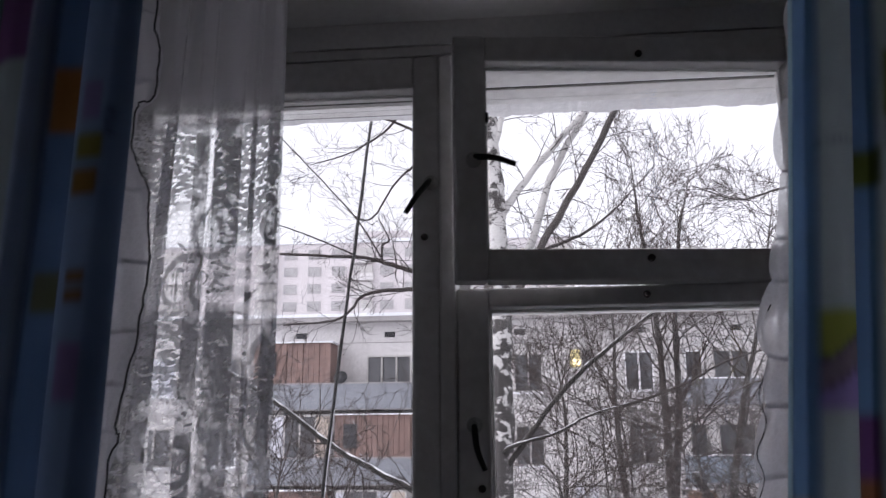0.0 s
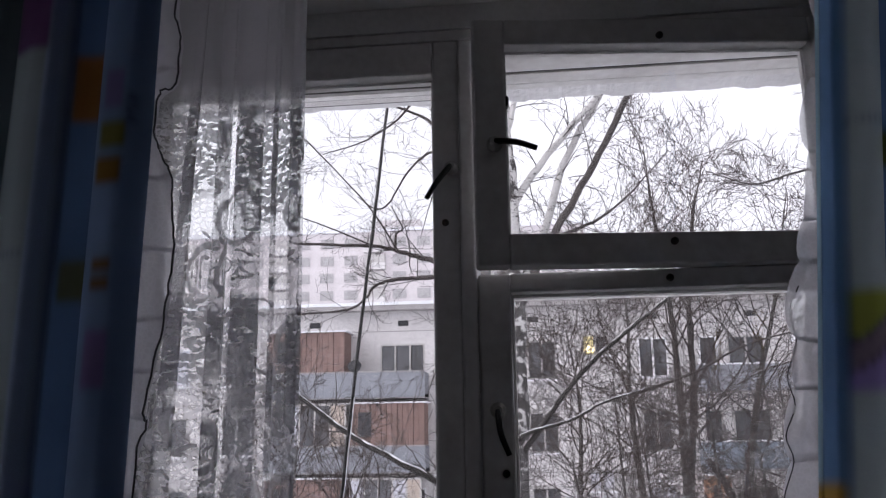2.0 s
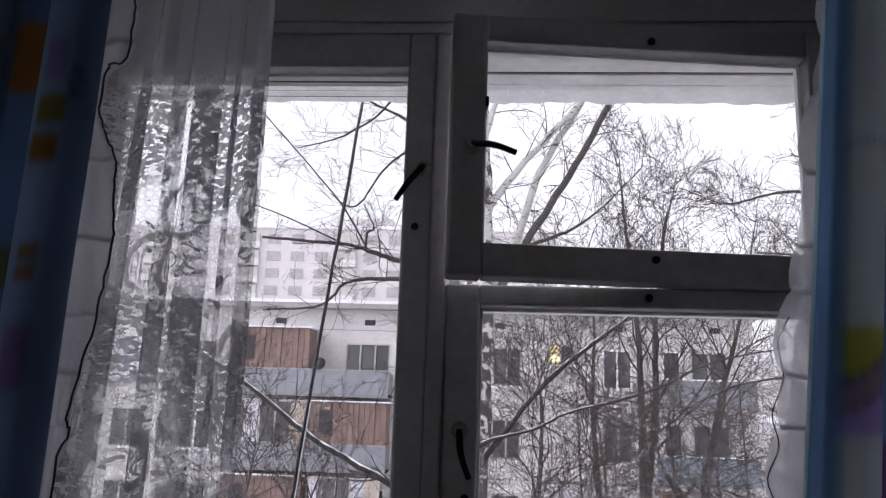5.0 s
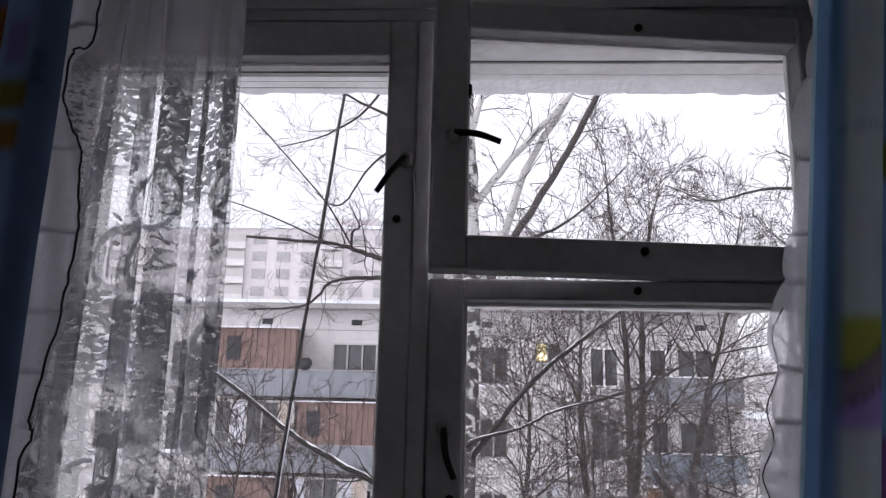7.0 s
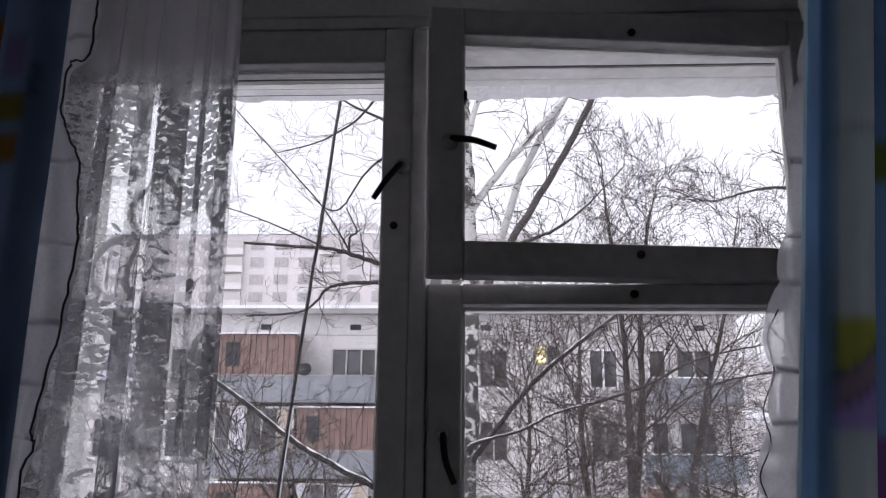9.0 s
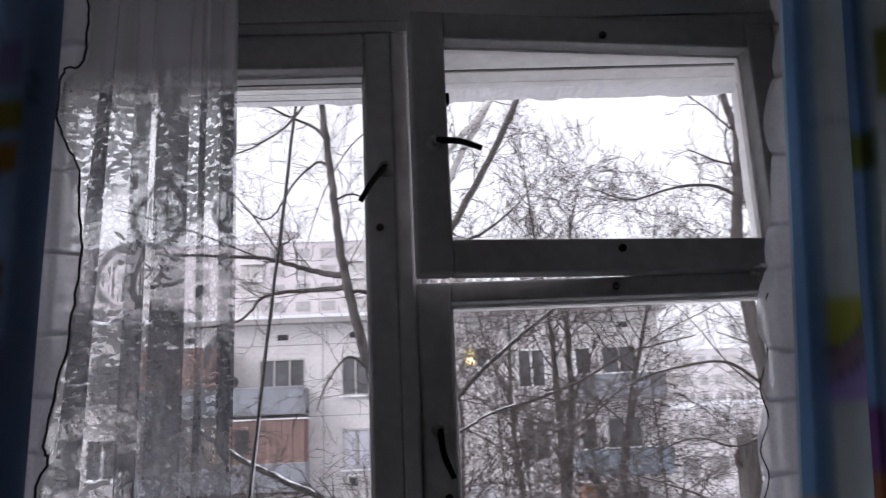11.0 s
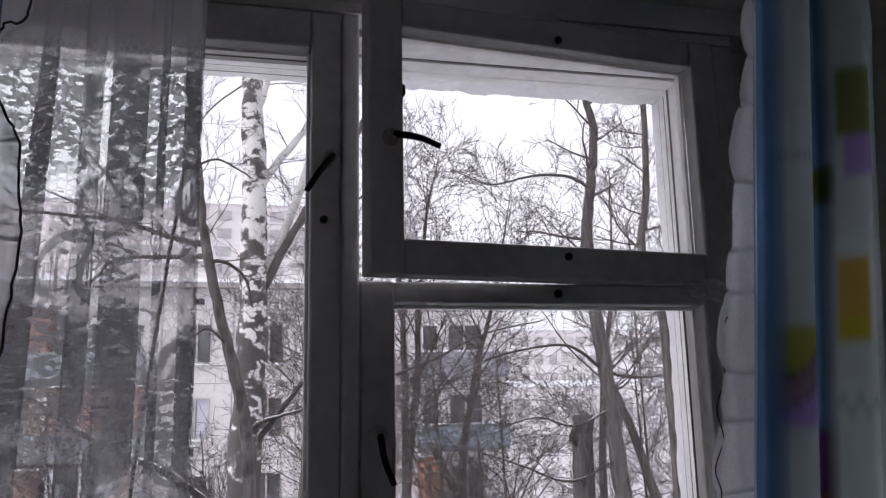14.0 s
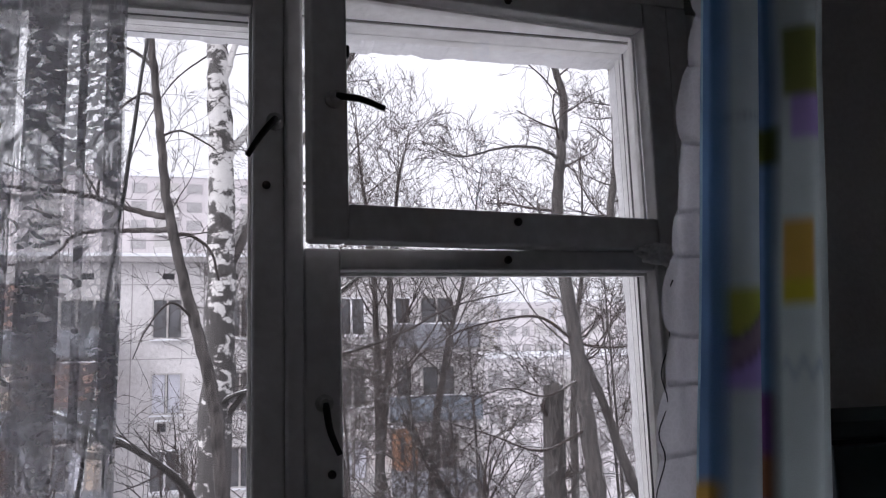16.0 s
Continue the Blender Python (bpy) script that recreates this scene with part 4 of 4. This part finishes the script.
# birch with its limbs rising to one side
bare_tree("birch_tree", ((-0.35, 9.3, G), (-0.26, 9.3, -3), (-0.20, 9.3, 0.9), (-0.14, 9.3, 2.7), (-0.18, 9.3, 5.0), (-0.21, 9.3, 6.3), (-0.1, 9.3, 9.0)), 0.26, 0.10,
          "tall white-barked birch with black patches", 2, M_BIRCH, M_TWIG,
          limbs=((((-0.10, 9.3, 4.55), (0.02, 9.38, 4.85), (0.41, 9.5, 5.41), (1.14, 9.5, 6.25), (1.9, 9.5, 7.3)), 0.060, 0.035),
                 (((-0.10, 9.3, 3.35), (0.12, 9.45, 3.8), (0.31, 9.6, 4.31), (0.69, 9.6, 5.43), (1.19, 9.6, 6.29), (1.7, 9.6, 7.4)), 0.068, 0.04),
                 (((-0.08, 9.25, 3.2), (0.42, 9.4, 4.22), (1.02, 9.4, 5.20), (1.55, 9.4, 6.20), (2.0, 9.4, 7.2)), 0.058, 0.040),
                 (((0.30, 9.4, 4.05), (0.51, 9.8, 4.31), (1.0, 9.8, 4.5), (1.5, 9.8, 4.86), (2.11, 9.8, 5.50)), 0.038, 0.006),
                 (((-0.15, 9.3, 1.3), (0.164, 9.0, 1.731), (0.693, 9.0, 2.388), (1.338, 9.0, 2.936), (1.64, 9.0, 3.159), (2.2, 9.0, 3.6)), 0.038, 0.020),
                 (((-0.15, 9.3, 1.5), (-0.017, 9.0, 1.663), (0.496, 9.0, 1.805), (0.977, 9.0, 2.036), (1.489, 9.0, 2.178)), 0.028, 0.012),
                 (((1.3, 9.0, 2.11), (2.05, 9.0, 2.36), (2.75, 9.0, 2.70), (3.63, 9.0, 2.90)), 0.020, 0.008),
                 (((-0.17, 9.3, 5.55), (-0.06, 9.25, 5.95), (0.08, 9.2, 6.5), (0.2, 9.2, 7.3)), 0.055, 0.03),
                 (((-0.25, 9.3, 6.1), (-0.75, 9.2, 5.6), (-1.1, 9.1, 4.9), (-1.3, 9, 4.2)), 0.012, 0.005)),
          crown_from=0.8, crown_n=7, length=1.1, depth=3, n=14, r_limb=0.08, rmin=0.0032, snow_limbs=(4, 5), dark_limbs=(2, 3), limb_bark=M_BIRCH_LIMB)
# slim dark tree nearer the window, whose branches reach across the pane
bare_tree("slim_tree", ((0.25, 5.5, G), (0.12, 5.45, -2.0), (-0.10, 5.4, 0.9), (-0.175, 5.4, 1.61), (-0.267, 5.4, 2.05), (-0.407, 5.4, 2.58), (-0.543, 5.4, 3.21), (-0.61, 5.4, 3.78), (-0.68, 5.4, 4.41), (-0.80, 5.4, 5.3)), 0.066, 0.024,
          "slim dark-barked bare tree near the window", 9, M_BARK, M_TWIG,
          limbs=((((-0.53, 5.4, 3.10), (-0.80, 5.9, 3.24), (-1.12, 6.0, 3.36), (-1.33, 6.0, 3.41), (-2.11, 6.0, 3.47)), 0.028, 0.012),
                 (((-0.50, 5.4, 3.00), (-0.80, 5.9, 3.08), (-1.10, 6.0, 3.09), (-1.32, 6.0, 3.04), (-1.53, 6.0, 2.84), (-2.05, 6.0, 2.79)), 0.024, 0.007),
                 (((-0.66, 5.4, 4.28), (-0.81, 5.9, 4.60), (-1.10, 6.0, 4.78), (-1.4, 6.0, 4.95)), 0.018, 0.008),
                 (((-0.72, 5.5, 4.86), (-1.08, 6.0, 4.69), (-1.35, 6.0, 4.50), (-1.54, 6.0, 4.42), (-1.85, 6.0, 4.34)), 0.014, 0.005),
                 (((-0.62, 5.4, 4.05), (-0.81, 5.9, 4.26), (-1.03, 6.0, 4.10), (-1.20, 6.0, 3.82), (-1.33, 6.0, 3.78), (-1.5, 6.0, 3.9)), 0.014, 0.005),
                 (((-1.14, 6.0, 3.37), (-1.13, 6.0, 3.52), (-1.07, 6.0, 3.58), (-1.18, 6.0, 3.8)), 0.014, 0.005),
                 (((-1.12, 6.0, 3.37), (-1.36, 6.0, 3.76), (-1.65, 6.0, 4.10), (-2.20, 6.0, 4.70), (-2.60, 6.0, 5.15)), 0.010, 0.0045),
                 (((-1.33, 6.0, 3.41), (-1.75, 6.0, 3.60), (-2.10, 6.0, 3.74), (-2.6, 6.0, 3.9)), 0.009, 0.004),
                 (((-0.60, 5.4, 3.75), (-0.45, 5.4, 3.80), (-0.25, 5.4, 3.70), (-0.18, 5.4, 3.65)), 0.011, 0.005),
                 (((-0.50, 5.4, 2.95), (-0.38, 5.4, 2.96), (-0.22, 5.4, 2.84), (-0.15, 5.4, 2.6)), 0.018, 0.008),
                 (((0.0, 5.4, 0.4), (-0.35, 5.1, 1.05), (-0.69, 5.0, 1.36), (-1.28, 5.0, 1.67), (-1.75, 5.0, 2.01), (-2.2, 5.0, 2.3)), 0.032, 0.015),
                 (((-0.33, 5.4, 2.30), (-0.50, 5.3, 2.42), (-0.66, 5.2, 2.22), (-0.75, 5.2, 2.0)), 0.012, 0.004)),
          crown_from=0.6, crown_n=7, length=0.7, depth=3, rmin=0.0020, r_limb=0.16, snow_limbs=(10,))
# pair of trees at mid distance and a forked one beside them
for nm, ln, r0, r1, sd in (("bare_tree", ((3.65, 20, G), (3.8, 20, -2), (3.78, 20, 0.1), (3.77, 20, 2.4), (3.69, 20, 4.6), (3.4, 20, 7.6), (3.3, 20, 9.0)), 0.17, 0.012, 11),
                           ("bare_tree", ((3.7, 20.3, G), (3.80, 20.3, -2), (3.87, 20.3, 0.1), (4.15, 20.3, 2.4), (4.22, 20.3, 4.6), (4.5, 20.3, 7.0), (4.9, 20.3, 8.8)), 0.17, 0.012, 12),
                           ("bare_tree", ((2.9, 18, G), (2.6, 18, -1), (2.45, 18, 0.3), (2.3, 18, 2.4), (2.35, 18, 4.2), (2.2, 18, 6.2)), 0.12, 0.012, 13),
                           ("bare_tree", ((5.2, 21, G), (5.4, 21, -1), (5.9, 21, 2.4), (6.6, 21, 5.0), (7.2, 21, 8.0)), 0.15, 0.012, 14),
                           ("bare_tree", ((8.6, 19, G), (8.7, 19, -1), (8.9, 19, 2.4), (9.3, 19, 5.0), (9.4, 19, 8.2)), 0.14, 0.012, 15),
                           ("bare_tree", ((0.9, 20, G), (1.0, 20, -2), (1.2, 20, 0.5), (1.25, 20, 2.5), (1.0, 20, 4.2)), 0.12, 0.012, 16),
                           ("bare_tree", ((-5.6, 16, G), (-5.4, 16, -2), (-5.2, 16, -0.5), (-5.0, 16, 0.6), (-4.9, 16, 1.4)), 0.07, 0.015, 17),
                           ("bare_tree", ((12.5, 22, G), (12.4, 22, 0), (12.8, 22, 4), (12.5, 22, 8.5)), 0.15, 0.012, 18)):
    bare_tree(nm, ln, r0, r1, "bare grey-brown tree with fine snow-dusted twigs", sd, M_BARK, M_TWIG_SNOW, crown_from=0.42, crown_n=22, length=3.0, depth=3, up=0.07, rmin=0.0074, kids=(3, 4), r_limb=0.34, rise=(0.4, 1.5), spread=0.80)
# trees seen towards the side of the yard
bare_tree("bare_tree", ((6.0, 11.5, G), (5.9, 11.5, -2), (5.74, 11.5, 0.56), (5.61, 11.5, 2.0), (5.43, 11.5, 3.5), (5.38, 11.5, 4.65), (5.50, 11.5, 5.55), (5.60, 11.5, 6.47), (5.46, 11.5, 7.25), (5.3, 11.5, 8.6)), 0.165, 0.045,
          "tall bare tree with a curved grey trunk", 21, M_BARK, M_TWIG_SNOW,
          limbs=((((5.5, 11.5, 5.45), (5.0, 11.4, 5.62), (4.3, 11.3, 5.55), (3.6, 11.2, 5.35), (2.9, 11.2, 5.6)), 0.035, 0.010),
                 (((5.55, 11.5, 2.33), (4.93, 11.3, 2.70), (4.35, 11.3, 2.71), (3.58, 11.3, 2.54), (2.9, 11.3, 2.2)), 0.030, 0.010),
                 (((5.55, 11.5, 2.33), (5.9, 11.4, 2.22), (6.41, 11.3, 2.22), (7.0, 11.3, 2.35)), 0.026, 0.010),
                 (((5.62, 11.5, 1.7), (4.9, 11.3, 1.45), (4.2, 11.2, 1.6), (3.4, 11.2, 1.35)), 0.022, 0.008),
                 (((5.7, 11.5, 0.9), (4.8, 11.3, 0.6), (3.9, 11.2, 0.9), (3.0, 11.2, 1.2)), 0.026, 0.008),
                 (((5.42, 11.5, 4.2), (5.0, 11.4, 4.5), (4.5, 11.3, 4.9)), 0.02, 0.008)),
          crown_from=0.42, crown_n=13, length=1.5, depth=3, up=0.05, rmin=0.0042, kids=(3, 4), rise=(0.2, 0.9), spread=0.8)
bare_tree("bare_tree", ((5.0, 8, G), (4.95, 8, -2), (4.87, 8, 0.7), (4.84, 8, 1.76), (4.80, 8, 2.73), (4.58, 8, 3.66), (4.69, 8, 4.4), (4.74, 8, 5.65), (4.8, 8, 7.5)), 0.085, 0.03,
          "slender dark bare tree beside the taller one", 22, M_BARK, M_TWIG, crown_from=0.5, crown_n=16, length=0.9, depth=3, rmin=0.003)
bare_tree("leaning_tree", ((7.6, 12, G), (7.3, 12, -2.0), (6.62, 12, 0.14), (6.27, 12, 1.2), (5.82, 12, 2.36), (5.6, 12, 3.1)), 0.11, 0.05,
          "leaning bare trunk beside the tall tree", 23, M_BARK, M_TWIG_SNOW, crown_from=0.7, crown_n=6, length=1.0, depth=2, rmin=0.004)
bare_tree("broken_trunk", ((5.2, 12, G), (5.25, 12, -2), (5.28, 12, 0.2), (5.34, 12, 1.62)), 0.21, 0.17, "thick broken trunk capped with snow", 24, M_BARK, M_TWIG_SNOW, crown_n=3, length=0.6, depth=1, rough=0.03, n=16)
bare_tree("leaning_tree", ((7.2, 17.5, G), (6.0, 17.5, -3), (4.6, 17.5, -0.4), (3.87, 17.5, 1.03)), 0.12, 0.075, "leaning snow-covered broken trunk", 25, M_BARK_SNOW, M_TWIG_SNOW, crown_from=0.6, crown_n=4, length=0.9, depth=2, rmin=0.005)


# young trees with wide low crowns in front of the houses
for k, (x, y, top) in enumerate(((7.4, 14.0, 3.2), (9.3, 15.5, 3.6), (11.8, 17.0, 4.0), (1.7, 14.5, 2.6), (3.1, 13.0, 2.2), (5.0, 15.5, 3.0),
                                 (0.8, 13.0, 1.2), (2.3, 15.5, 1.6), (4.1, 14.0, 1.4), (7.0, 13.0, 4.2), (8.3, 14.5, 4.6), (6.2, 14.0, 1.6), (10.5, 16.0, 4.4))):
    bare_tree("young_tree", ((x + 0.3, y, G), (x + 0.1, y, -3.0), (x, y, 0.3), (x - 0.1, y, top)), 0.055, 0.012, "young bare tree with a wide crown of dark twigs", 40 + k, M_BARK, M_TWIG_SNOW,
              crown_from=0.45, crown_n=17, length=2.1, depth=3, up=0.03, rmin=0.0050, kids=(3, 4), r_limb=0.50, n=8, rise=(0.1, 1.0), spread=0.85)


def thicket():
    """Fine bare crowns of many shrubs and young trees."""
    rng = random.Random(31)
    v, f = [], []
    for x, y, top in [(rng.uniform(-11, 7), rng.uniform(20, 26), rng.uniform(0.8, 3.4)) for _ in range(15)]:
        p = Vector((x, y, -8.4))
        q = Vector((x + rng.gauss(0, 0.4), y, top - 3.5))
        tube(v, f, [p, p.lerp(q, 0.5), q], [0.07, 0.06, 0.045], 5)
        for _ in range(6):
            a = rng.uniform(0, 6.28)
            grow(v, f, p.lerp(q, rng.uniform(0.75, 1)), Vector((math.cos(a) * 0.5, math.sin(a) * 0.5, 0.9)), 2.4, 0.032, 3, rng, 0.08, 0.8, 5, (3, 4), 0.62, 0.007)
    return tagged(raw("thicket", v, f, M_TWIG_SNOW, None, False), "thicket of bare snow-dusted young trees", "thicket", kind="stuff")


thicket()

for ob in list(scene.objects):
    if ob.parent is None and ob.get("category") == "tree":
        tagged(ob, group="bare trees in the yard")
    elif ob.parent is None and ob.get("category") == "curtain":
        tagged(ob, group="curtains at the window")
